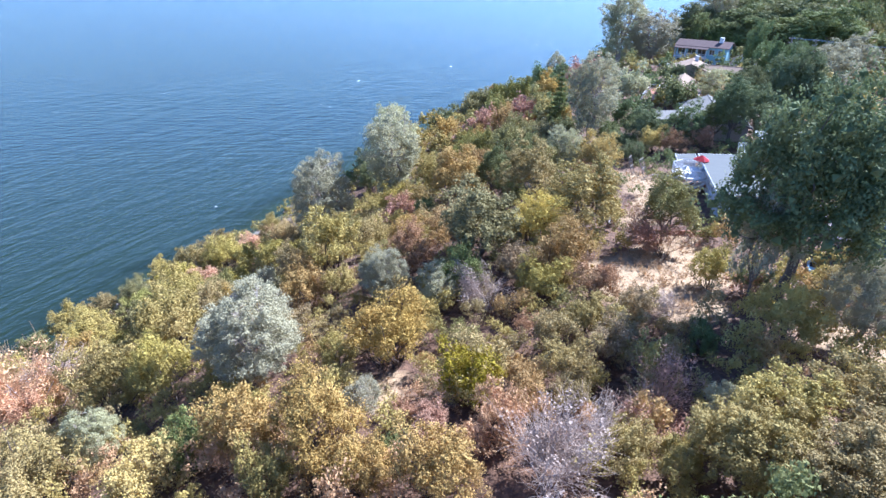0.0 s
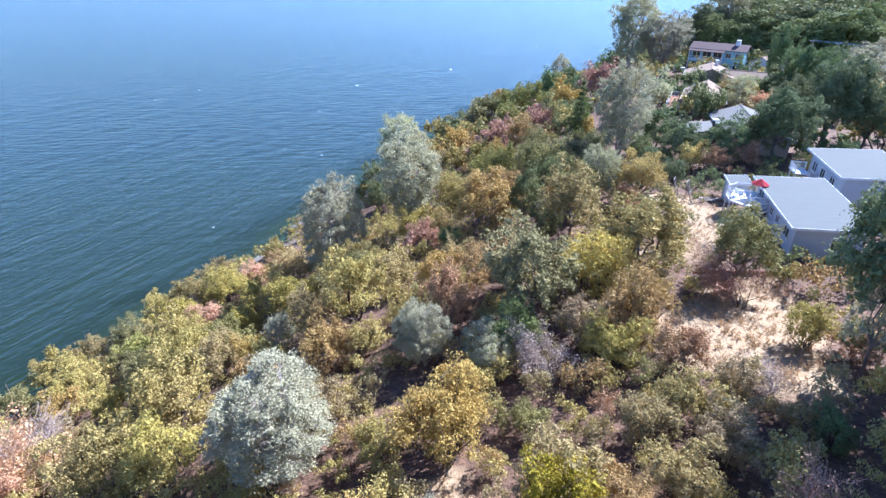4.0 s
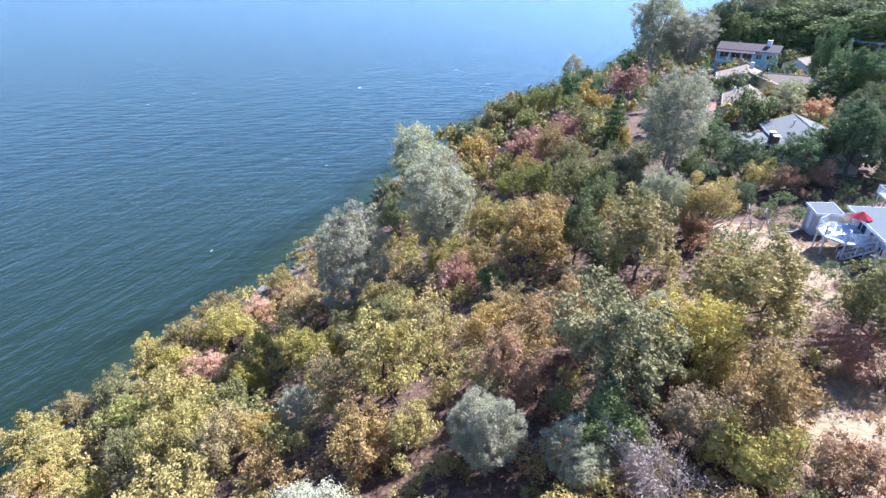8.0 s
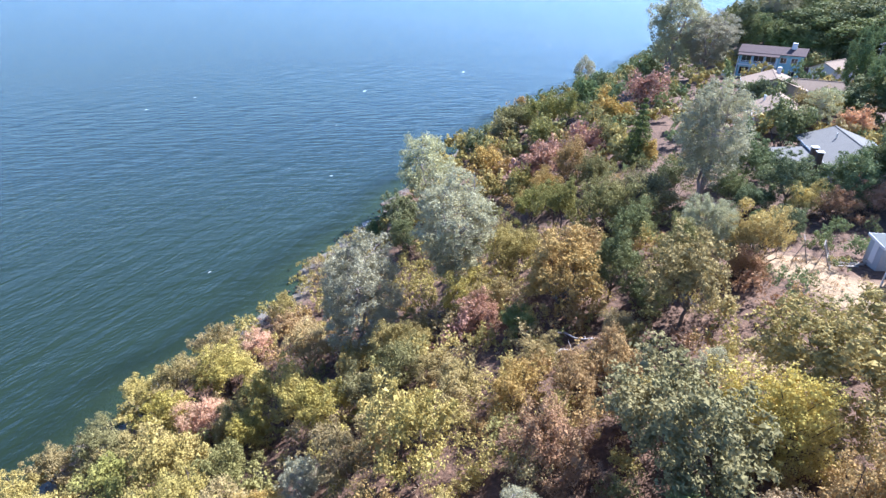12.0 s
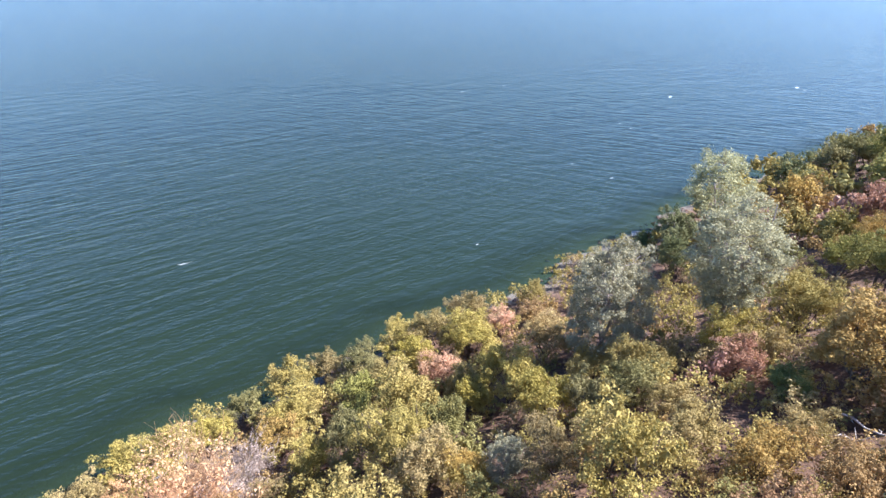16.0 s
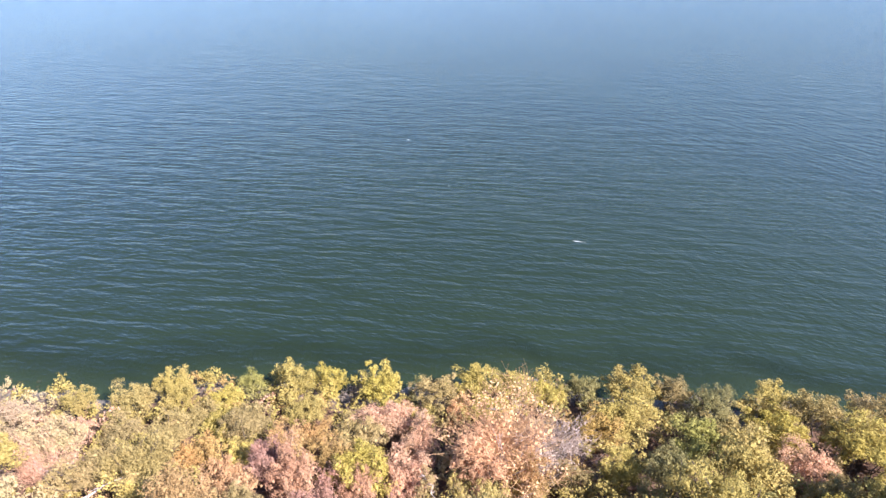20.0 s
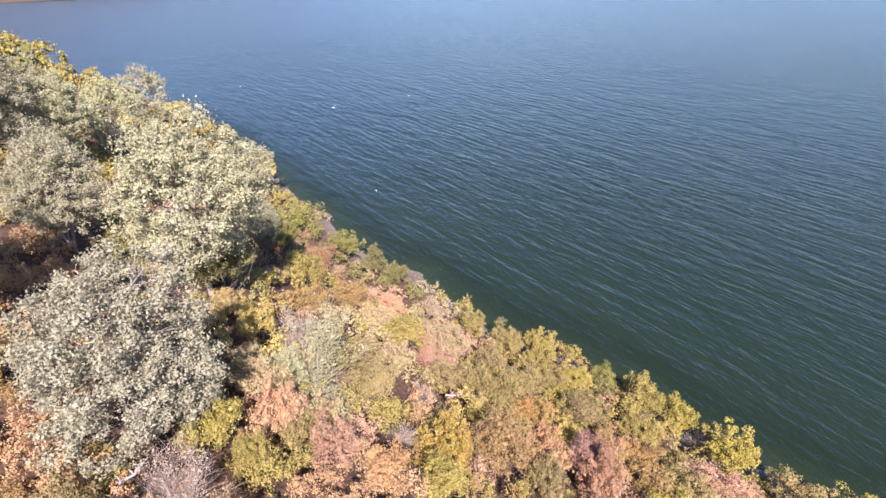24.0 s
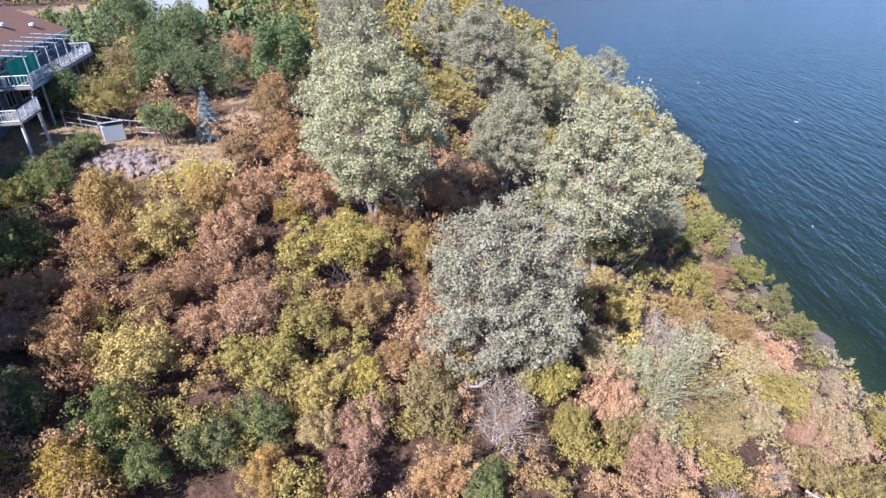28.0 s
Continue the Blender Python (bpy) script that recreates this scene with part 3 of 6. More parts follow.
plant('t', 89.7, 186.5, 9.8, 9.9, 'dg')
plant('p', 57.8, 119.7, 5.6, 8.1, 'gp')
plant('t', 70.9, 125.3, 14.8, 7.8, 'dg')
plant('t', 64.9, 123.1, 10.3, 5.2, 'dg')
plant('t', 32.7, 96.3, 6.2, 7.1, 'fg')
plant('t', 36.6, 97.7, 4.1, 4.7, 'fg')
plant('t', 33.0, 86.3, 5.8, 6.6, 'fg')
plant('t', 37.9, 83.6, 6.1, 7.0, 'fg')
plant('t', 44.6, 87.8, 6.2, 7.1, 'dg')
plant('p', 16.8, 73.4, 5.2, 7.5, 'gp')
plant('T', 45.6, 84.5, 9.6, 11.0, 'fg')
plant('T', 56.5, 90.0, 11.4, 15.0, 'fg')
plant('T', 51.0, 91.5, 8.5, 12.5, 'dg')
plant('T', 61.5, 89.0, 8.8, 11.5, 'fg')
plant('T', 72.8, 122.0, 11.0, 13.0, 'fg')
plant('t', 73.1, 133.8, 6.2, 15.9, 'fg')
plant('t', 89.0, 127.0, 10.2, 10.6, 'gp')
plant('t', 97.0, 137.0, 9.5, 11.5, 'gp')
plant('t', 112.5, 168.1, 14.5, 15.4, 'dg')
plant('p', -16.7, -14.9, 10.4, 16.0, 'gp')
plant('p', -22.1, -0.8, 9.4, 13.6, 'gp')
plant('p', -37.5, -14.2, 12.2, 17.6, 'gp')
plant('p', -33.5, -27.0, 8.6, 12.5, 'gp')
plant('p', -88.4, -95.7, 10.6, 15.4, 'gp')
plant('p', -82.3, -57.3, 8.9, 12.9, 'gp')
plant('p', -47.1, -52.8, 10.0, 14.4, 'gp')
plant('p', -39.3, -51.8, 10.9, 15.8, 'gp')
plant('p', -36.7, -66.0, 7.9, 11.5, 'gp')
plant('p', -21.4, -53.3, 9.9, 14.4, 'gp')
plant('p', -58.9, -30.3, 5.8, 8.4, 'gp')
plant('p', -60.4, -62.4, 9.6, 13.9, 'gp')
plant('t', -30.0, -38.0, 7.0, 8.1, 'ol')
plant('t', -11.9, -42.2, 7.8, 8.9, 'fg')
plant('b', -33.9, 0.1, 6.4, 7.0, 'gp')
plant('p', -33.2, -0.6, 2.8, 5.6, 'gp')
plant('p', -19.2, 51.1, 2.8, 4.0, 'gp')
plant('p', -17.6, 73.5, 9.0, 14.0, 'gp')
plant('P', -7.5, 79.5, 11.8, 16.0, 'gp')
plant('p', -11.2, 123.3, 11.3, 16.4, 'gp')
plant('P', 25.2, 92.0, 10.2, 16.4, 'gp')
plant('t', -15.7, 111.5, 7.2, 8.3, 'dg')
plant('p', 46.7, 233.3, 8.3, 12.1, 'gp')
plant('p', -5.0, 42.1, 3.9, 5.6, 'gp')
plant('p', -0.2, 39.3, 2.7, 4.0, 'gp')
plant('p', 9.9, 55.7, 2.5, 3.6, 'gp')
plant('t', 14.6, 51.6, 7.6, 8.8, 'ol')
plant('t', 22.2, 49.0, 5.6, 7.4, 'gr')
plant('p', -19.2, 52.3, 2.4, 3.5, 'gp')
plant('p', -14.5, 33.6, 8.4, 7.9, 'gp')
plant('T', 26.1, 35.2, 13.1, 17.1, 'fg')
plant('t', 24.0, 35.7, 3.8, 13.0, 'gp')
plant('p', -22.5, 25.4, 3.4, 4.9, 'gp')
plant('p', -4.8, 25.4, 2.2, 3.2, 'gp')
plant('p', 15.8, 22.9, 2.2, 3.2, 'gp')
plant('p', 28.7, 30.6, 5.3, 7.6, 'gp')
plant('t', 17.5, 21.0, 4.9, 5.7, 'ol')
plant('T', 14.6, 18.2, 5.7, 5.7, 'ol')
plant('t', 22.8, 21.8, 4.7, 5.3, 'ol')
plant('T', 18.1, 15.9, 6.4, 6.4, 'ol')
plant('p', -5.8, 43.7, 3.7, 5.3, 'gp')
plant('p', -0.8, 41.2, 3.0, 4.3, 'gp')
plant('s', 1.8, 26.0, 4.2, 4.0, 'ly')
plant('s', 58.3, 139.8, 5.0, 4.3, 'fg')
plant('s', 63.6, 140.5, 4.9, 4.1, 'fg')
plant('s', 46.3, 110.4, 9.1, 7.7, 'dg')
plant('s', 59.2, 124.9, 6.3, 5.4, 'ol')
plant('s', 27.8, 85.0, 4.6, 3.9, 'fg')
plant('s', 30.7, 86.7, 3.2, 2.7, 'fg')
plant('s', 32.6, 82.4, 4.3, 3.6, 'ye')
plant('s', 34.9, 80.7, 3.9, 3.3, 'or')
plant('s', 39.5, 82.1, 4.9, 4.1, 'ru')
plant('s', 21.3, 72.2, 6.2, 5.4, 'ye')
plant('s', 19.0, 69.2, 3.6, 3.4, 'or')
plant('s', 59.4, 113.5, 5.9, 5.0, 'pk')
plant('s', 27.6, 89.4, 4.8, 4.1, 'dg')
plant('s', 28.5, 78.2, 3.6, 3.1, 'fg')
plant('s', 64.2, 88.0, 10.1, 8.6, 'yg')
plant('s', 53.9, 82.0, 5.1, 4.3, 'fg')
plant('s', 43.4, 125.9, 8.1, 6.9, 'gp')
plant('s', -37.1, -25.0, 4.5, 3.8, 'gr')
plant('s', -39.4, -14.7, 6.9, 5.8, 'gr')
plant('s', 7.1, -65.8, 9.7, 8.2, 'fg')
plant('s', 0.9, -60.3, 8.1, 6.9, 'fg')
plant('s', 5.3, -48.1, 6.3, 5.3, 'ol')
plant('s', 1.7, -45.8, 6.8, 5.8, 'fg')
plant('s', -2.8, -42.5, 7.1, 6.1, 'fg')
plant('s', 10.0, -38.6, 5.6, 4.8, 'fg')
plant('s', 5.3, -36.9, 5.4, 4.6, 'ol')
plant('u', 0.2, -31.0, 4.0, 4.2, 'fg')
plant('c', -3.7, -32.2, 2.8, 5.3, 'bs')
plant('s', -10.4, -33.9, 5.6, 4.8, 'or')
plant('s', -7.0, -53.4, 5.8, 4.9, 'rb')
plant('s', 1.7, -14.1, 5.0, 4.3, 'og')
plant('s', -3.5, -19.1, 3.0, 2.5, 'ye')
plant('s', -6.4, -24.9, 3.3, 2.8, 'og')
plant('s', -10.9, -25.9, 5.0, 4.2, 'or')
plant('s', -12.3, -15.5, 4.1, 3.5, 'rb')
plant('s', -11.5, -22.3, 3.7, 3.1, 'rb')
plant('s', -1.9, -11.8, 4.3, 3.6, 'ye')
plant('s', -6.2, -9.8, 4.5, 3.8, 'rb')
plant('s', 1.0, -10.6, 3.8, 3.3, 'or')
plant('s', 6.6, -12.2, 4.1, 3.5, 'dg')
plant('s', -4.6, -14.9, 4.1, 3.5, 'or')
plant('s', -10.0, -14.2, 2.7, 2.3, 'og')
plant('s', -7.7, -15.1, 4.1, 3.5, 'rb')
plant('s', 6.7, -19.9, 3.7, 3.1, 'dg')
plant('s', 8.9, -18.3, 3.1, 2.7, 'gr')
plant('s', -13.1, -8.8, 6.0, 5.1, 'yg')
plant('s', -14.1, -4.0, 3.7, 3.1, 'og')
plant('s', -17.7, -13.8, 3.2, 2.7, 'or')
plant('s', -19.2, -10.4, 3.9, 3.3, 'og')
plant('s', -23.6, -19.0, 4.2, 3.5, 'rb')
plant('s', -2.0, -5.8, 3.5, 2.9, 'or')
plant('s', -7.1, -3.2, 4.2, 3.6, 'rb')
plant('s', -10.2, -2.4, 3.9, 3.3, 'ol')
plant('s', -4.5, -2.8, 2.9, 2.4, 'rb')
plant('s', -1.6, -0.9, 4.5, 3.8, 'ye')
plant('s', -7.8, -0.0, 4.0, 3.4, 'ol')
plant('s', -10.6, 1.2, 3.0, 2.6, 'ye')
plant('s', -10.0, 3.7, 2.6, 2.2, 'ye')
plant('s', -7.5, 3.0, 3.2, 2.7, 'dg')
plant('s', -4.9, 3.8, 2.9, 2.4, 'dg')
plant('s', -13.2, 0.7, 2.4, 2.1, 'ye')
plant('s', -12.3, 3.9, 3.2, 2.7, 'rb')
plant('s', -16.3, 2.9, 4.0, 3.4, 'ol')
plant('b', -19.9, 4.5, 4.5, 3.6, 'gy')
plant('s', 0.4, 5.2, 3.2, 2.7, 'og')
plant('s', -7.4, 6.0, 2.8, 2.3, 'or')
plant('s', -11.3, 6.6, 3.1, 2.6, 'rb')
plant('s', 2.9, -3.4, 3.4, 2.9, 'rb')
plant('s', 5.2, -4.9, 2.8, 2.4, 'rb')
plant('s', -24.5, 1.1, 4.3, 3.6, 'ol')
plant('s', -17.8, -2.2, 2.6, 2.2, 'rb')
plant('s', -15.1, -0.5, 2.5, 2.1, 'or')
plant('s', -15.8, 7.1, 3.2, 2.7, 'rb')
plant('s', 2.0, -5.5, 3.2, 2.7, 'rb')
plant('s', -0.3, 2.7, 3.3, 2.8, 'dg')
plant('s', 3.4, 0.6, 3.2, 2.7, 'dg')
plant('s', -2.1, 4.7, 2.9, 2.4, 'dg')
plant('s', -18.0, 7.8, 2.9, 2.4, 'dg')
plant('s', 5.1, -8.1, 3.0, 2.5, 'rb')
plant('s', -36.6, -7.6, 4.2, 3.6, 'ye')
plant('s', -30.5, -1.5, 4.0, 3.4, 'tn')
plant('s', -29.3, 2.1, 4.2, 3.6, 'pk')
plant('s', -28.6, 4.8, 3.7, 3.1, 'ol')
plant('s', -28.8, 7.3, 3.9, 3.3, 'rb')
plant('s', -39.5, 2.3, 4.6, 3.9, 'ol')
plant('s', -25.2, 3.9, 3.1, 2.6, 'ol')
plant('b', -40.7, -7.1, 5.0, 4.0, 'gy')
plant('s', -37.0, -11.5, 3.3, 2.8, 'ye')
plant('s', -31.5, 3.9, 4.0, 3.4, 'tn')
plant('b', -45.0, 4.9, 2.9, 2.3, 'gy')
plant('b', -34.5, 8.5, 2.0, 1.6, 'gy')
plant('s', -29.3, 11.0, 3.5, 3.0, 'rb')
plant('s', -38.1, 14.7, 6.0, 5.1, 'og')
plant('s', -34.5, 12.2, 4.3, 3.7, 'og')
plant('s', -31.5, 13.7, 3.6, 3.1, 'ol')
plant('b', -51.9, 1.9, 5.1, 4.1, 'pk')
plant('s', -59.1, 1.5, 3.6, 3.0, 'pk')
plant('s', -51.8, -2.3, 5.2, 4.4, 'ol')
plant('s', -51.2, -6.3, 4.6, 3.9, 'tn')
plant('s', -46.2, -0.1, 4.7, 4.0, 'tn')
plant('s', -42.2, -1.1, 4.4, 3.8, 'ol')
plant('s', -62.3, 5.9, 5.1, 4.3, 'ol')
plant('u', -64.0, 9.9, 4.4, 4.6, 'yg')
plant('s', -62.7, 18.1, 3.6, 3.0, 'gr')
plant('u', -59.7, 23.1, 5.4, 5.6, 'ol')
plant('u', -59.5, 26.8, 4.8, 5.0, 'yg')
plant('b', -58.3, 28.9, 2.7, 2.2, 'gy')
plant('u', -56.5, 32.0, 5.8, 6.1, 'yg')
plant('u', -53.4, 37.4, 5.1, 5.3, 'yg')
plant('u', -53.8, 42.5, 5.2, 5.5, 'yg')
plant('s', -54.5, 10.9, 5.1, 4.4, 'ol')
plant('s', -53.3, 18.2, 5.6, 4.7, 'ol')
plant('s', -55.3, 23.8, 4.5, 3.8, 'ol')
plant('s', -47.9, 14.4, 4.6, 3.9, 'or')
plant('s', -48.5, 17.7, 2.9, 2.5, 'ye')
plant('s', -48.3, 21.5, 4.6, 3.9, 'or')
plant('s', -42.6, 22.4, 4.6, 3.9, 'ru')
plant('s', -48.9, 28.2, 5.2, 4.5, 'yg')
plant('s', -45.2, 26.0, 3.8, 3.2, 'og')
plant('s', -38.2, 18.8, 3.7, 3.2, 'ol')
plant('u', -73.0, -27.8, 5.7, 6.0, 'gr')
plant('u', -70.1, -19.3, 5.3, 5.6, 'gr')
plant('u', -69.5, -15.0, 4.3, 4.5, 'gr')
plant('s', -75.8, -40.6, 6.3, 5.3, 'gr')
plant('s', -61.3, -30.0, 6.1, 5.1, 'gr')
plant('s', -65.3, -26.0, 5.3, 4.5, 'or')
plant('s', -53.8, -18.3, 5.1, 4.4, 'ol')
plant('s', -55.5, -12.5, 5.1, 4.3, 'og')
plant('s', -45.7, -9.6, 4.3, 3.7, 'og')
plant('s', -60.7, -10.4, 4.6, 3.9, 'pk')
plant('s', -62.0, -5.2, 5.3, 4.5, 'tn')
plant('u', -63.6, -0.1, 4.5, 4.7, 'ol')
plant('u', -60.5, 11.0, 4.8, 5.1, 'yg')
plant('u', -54.0, 35.0, 2.0, 2.1, 'gr')
plant('u', -51.6, 45.6, 5.0, 5.3, 'yg')
plant('s', -50.3, 49.1, 4.4, 3.7, 'yg')
plant('u', -49.6, 53.2, 4.5, 4.7, 'gr')
plant('u', -47.5, 58.2, 6.0, 6.3, 'yg')
plant('u', -46.0, 62.3, 4.6, 4.8, 'ol')
plant('b', -45.3, 65.5, 2.9, 2.3, 'gy')
plant('s', -42.2, 64.1, 6.0, 5.2, 'gr')
plant('u', -41.3, 70.6, 5.6, 5.9, 'yg')
plant('u', -38.4, 73.2, 6.4, 6.7, 'ol')
plant('u', -36.8, 79.7, 5.3, 5.6, 'yg')
plant('s', -55.8, 0.6, 6.7, 5.7, 'tn')
plant('s', -55.3, 6.7, 5.3, 4.5, 'ol')
plant('s', -57.5, 13.4, 4.0, 3.4, 'ol')
plant('s', -60.1, 15.4, 4.5, 3.8, 'yg')
plant('s', -55.8, 15.4, 3.9, 3.3, 'ol')
plant('s', -47.4, 10.3, 5.7, 4.8, 'ol')
plant('s', -49.0, 6.3, 5.4, 4.6, 'yg')
plant('s', -50.3, 24.5, 3.6, 3.0, 'or')
plant('s', -45.3, 20.3, 4.3, 3.7, 'ru')
plant('s', -51.0, 31.9, 5.5, 4.6, 'pk')
plant('s', -45.9, 33.6, 5.7, 4.8, 'pk')
plant('s', -42.6, 27.8, 5.2, 4.4, 'yg')
plant('s', -42.4, 31.7, 5.0, 4.1, 'pk')
plant('s', -44.2, 38.0, 4.6, 3.6, 'pk')
plant('s', -41.0, 27.5, 3.8, 3.2, 'ru')
plant('s', -44.3, 11.0, 3.3, 2.8, 'ye')
plant('s', -43.8, 17.1, 4.2, 3.6, 'rb')
plant('s', -39.8, 37.5, 5.7, 4.8, 'pk')
plant('s', -51.0, 39.5, 3.8, 3.2, 'pk')
plant('b', -45.3, 41.4, 3.0, 2.4, 'gy')
plant('s', -43.5, 43.0, 4.6, 3.9, 'pk')
plant('b', -40.7, 45.2, 6.6, 5.3, 'gy')
plant('s', -49.9, 42.6, 4.4, 3.7, 'ol')
plant('s', -37.6, 40.7, 4.6, 3.9, 'or')
plant('s', -43.4, 54.7, 6.3, 5.4, 'yg')
plant('s', -42.9, 51.1, 4.7, 4.0, 'og')
plant('s', -35.6, 48.5, 4.1, 3.6, 'yg')
plant('u', -37.0, 57.8, 6.7, 7.1, 'gr')
plant('u', -33.4, 51.0, 4.7, 4.9, 'gr')
plant('u', -37.6, 62.5, 5.7, 6.0, 'ol')
plant('u', -37.0, 67.4, 5.9, 6.3, 'yg')
plant('s', -33.2, 66.4, 5.8, 4.9, 'pk')
plant('u', -32.4, 57.6, 6.9, 7.3, 'yg')
plant('s', -32.6, 73.0, 7.6, 6.5, 'yg')
plant('s', -36.7, 45.0, 3.6, 3.0, 'ol')
plant('s', -31.0, 79.1, 4.4, 3.7, 'pk')
plant('s', -28.2, 82.8, 4.5, 3.8, 'og')
plant('s', -29.7, 64.8, 4.1, 3.5, 'yg')
plant('u', -26.2, 55.6, 5.2, 5.5, 'gr')
plant('s', -27.0, 62.2, 4.5, 3.8, 'yg')
plant('u', -23.9, 64.8, 6.4, 6.7, 'yg')
plant('u', -19.6, 60.6, 5.7, 6.0, 'ol')
plant('s', -18.1, 69.1, 3.9, 3.4, 'ye')
plant('s', -16.8, 71.6, 3.5, 2.9, 'ye')
plant('s', -13.9, 68.0, 5.0, 4.3, 'ol')
plant('s', -16.1, 62.0, 4.6, 3.9, 'gr')
plant('s', -12.6, 63.6, 4.6, 3.9, 'gr')
plant('s', -11.5, 71.9, 3.4, 2.8, 'yg')
plant('s', -9.8, 62.1, 3.4, 2.8, 'yg')
plant('s', -13.6, 55.7, 5.0, 4.3, 'yg')
plant('u', -16.1, 51.9, 4.3, 4.4, 'ol')
plant('s', -24.6, 49.1, 5.0, 4.3, 'yg')
plant('s', -21.5, 50.0, 3.5, 2.9, 'og')
plant('s', -8.2, 56.9, 4.9, 4.1, 'yg')
plant('s', -5.6, 70.0, 4.5, 3.8, 'ru')
plant('s', -6.8, 74.4, 4.8, 4.1, 'yg')
plant('s', -14.2, 101.8, 5.7, 4.8, 'dg')
plant('s', -20.1, 112.0, 4.2, 3.6, 'dg')
plant('u', -30.0, 87.2, 4.7, 4.9, 'ol')
plant('s', -23.8, 74.4, 5.6, 4.7, 'ye')
plant('s', -4.1, 72.9, 4.5, 3.8, 'yg')
plant('s', -3.9, 56.0, 4.3, 3.7, 'og')
plant('u', -12.0, 50.6, 6.7, 7.1, 'yg')
plant('s', -13.3, 45.2, 5.0, 4.3, 'og')
plant('s', -10.2, 45.3, 3.6, 3.0, 'yg')
plant('s', -3.0, 49.7, 4.6, 3.9, 'or')
plant('s', 0.2, 55.6, 4.3, 3.6, 'og')
plant('s', 3.3, 56.8, 4.4, 3.8, 'og')
plant('s', -1.3, 60.9, 3.2, 2.7, 'br')
plant('s', 4.5, 74.2, 6.5, 5.5, 'og')
plant('t', 2.2, 69.0, 7.6, 8.6, 'og')
plant('t', 11.2, 63.8, 6.6, 8.4, 'ol')
plant('s', 5.4, 62.2, 3.6, 3.2, 'ol')
# next four: filler greenery added to darken the shaded hollow here
plant('t', 7.0, 69.5, 4.6, 7.5, 'dg')
plant('t', 13.5, 70.5, 4.8, 7.0, 'gr')
plant('s', 9.2, 66.8, 4.0, 3.4, 'dg')
plant('s', -2.2, 66.9, 3.5, 3.0, 'dg')
plant('t', 3.6, 46.6, 8.0, 8.6, 'gr')
plant('s', 9.4, 48.2, 6.4, 5.4, 'ye')
plant('s', 3.2, 51.4, 4.0, 3.4, 'ol')
plant('s', 10.5, 41.8, 6.2, 5.3, 'og')
plant('s', 12.5, 37.5, 4.1, 3.5, 'or')
plant('s', 8.4, 38.7, 4.4, 3.7, 'ol')
plant('b', 4.0, 38.0, 4.5, 3.6, 'gy')
plant('s', 1.8, 41.6, 4.7, 4.0, 'dg')
plant('s', 6.8, 41.8, 4.5, 3.8, 'br')
plant('s', 11.6, 86.1, 8.5, 7.2, 'gr')
plant('u', 6.7, 91.2, 6.6, 6.9, 'gr')
plant('u', 4.3, 98.2, 5.4, 5.6, 'gr')
plant('s', 16.6, 90.0, 7.4, 6.3, 'gr')
plant('s', 1.0, 128.6, 8.4, 7.1, 'og')
plant('s', 9.0, 114.3, 7.4, 6.2, 'ru')
plant('s', 12.3, 108.8, 7.0, 6.0, 'og')
plant('s', 18.1, 122.7, 6.9, 5.9, 'ru')
plant('s', 22.6, 124.1, 7.0, 6.0, 'gr')
plant('s', 27.6, 138.6, 7.9, 6.7, 'og')
plant('s', 36.8, 145.0, 9.9, 8.4, 'ru')
plant('s', 25.3, 110.4, 4.2, 3.6, 'og')
plant('u', 13.2, 167.1, 9.5, 10.0, 'gr')
plant('u', 18.4, 162.0, 9.3, 9.7, 'gr')
plant('u', 22.6, 158.2, 7.6, 8.0, 'gr')
plant('s', 8.3, 163.1, 9.3, 7.9, 'gr')
plant('s', 1.6, 153.4, 8.7, 7.4, 'dg')
plant('s', 29.3, 168.7, 8.5, 7.3, 'fg')
plant('s', 41.0, 195.0, 7.7, 6.5, 'fg')
plant('c', 24.0, 112.4, 5.8, 11.0, 'dg')
plant('s', 54.5, 192.3, 9.6, 8.2, 'fg')
plant('s', 13.3, 140.1, 7.9, 6.7, 'gr')
plant('s', 4.6, 110.9, 6.1, 5.2, 'ol')
plant('s', -0.1, 114.1, 6.3, 5.4, 'yg')
plant('s', 7.3, 103.6, 5.7, 4.8, 'og')
plant('s', -0.9, 79.7, 6.3, 5.4, 'ol')
plant('s', 11.9, 79.1, 5.7, 4.8, 'dg')
plant('s', 14.2, 102.6, 5.6, 4.8, 'gr')
plant('s', 22.7, 96.0, 5.4, 4.6, 'dg')
plant('b', 21.0, 45.5, 5.7, 4.5, 'ru')
plant('b', -38.6, 39.3, 9.6, 7.6, 'pk')
plant('s', -27.9, 34.9, 6.9, 5.9, 'yg')
plant('s', -24.5, 23.2, 5.9, 5.0, 'yg')
plant('u', -25.1, 40.0, 7.2, 7.5, 'yg')
plant('s', -22.5, 34.5, 5.9, 5.0, 'yg')
plant('s', -16.5, 21.1, 4.2, 3.6, 'ye')
plant('s', -11.4, 22.9, 5.1, 4.3, 'og')
plant('s', -6.9, 22.1, 5.7, 4.9, 'og')
plant('s', -3.7, 32.3, 6.7, 5.7, 'og')
plant('s', -0.6, 22.4, 2.7, 2.3, 'rb')
plant('s', 2.3, 27.2, 4.8, 4.1, 'yg')
plant('s', 1.7, 33.2, 2.6, 2.2, 'gr')
plant('s', 8.0, 31.2, 3.7, 3.1, 'ol')
plant('s', 8.3, 27.2, 3.8, 3.2, 'yg')
plant('s', 5.1, 25.2, 3.2, 2.7, 'og')
plant('s', 3.1, 22.2, 3.3, 2.8, 'rb')
plant('s', 7.7, 24.5, 2.9, 2.4, 'ol')
plant('b', 5.1, 18.0, 5.2, 4.2, 'gy')
plant('s', -0.2, 18.4, 4.4, 3.8, 'og')
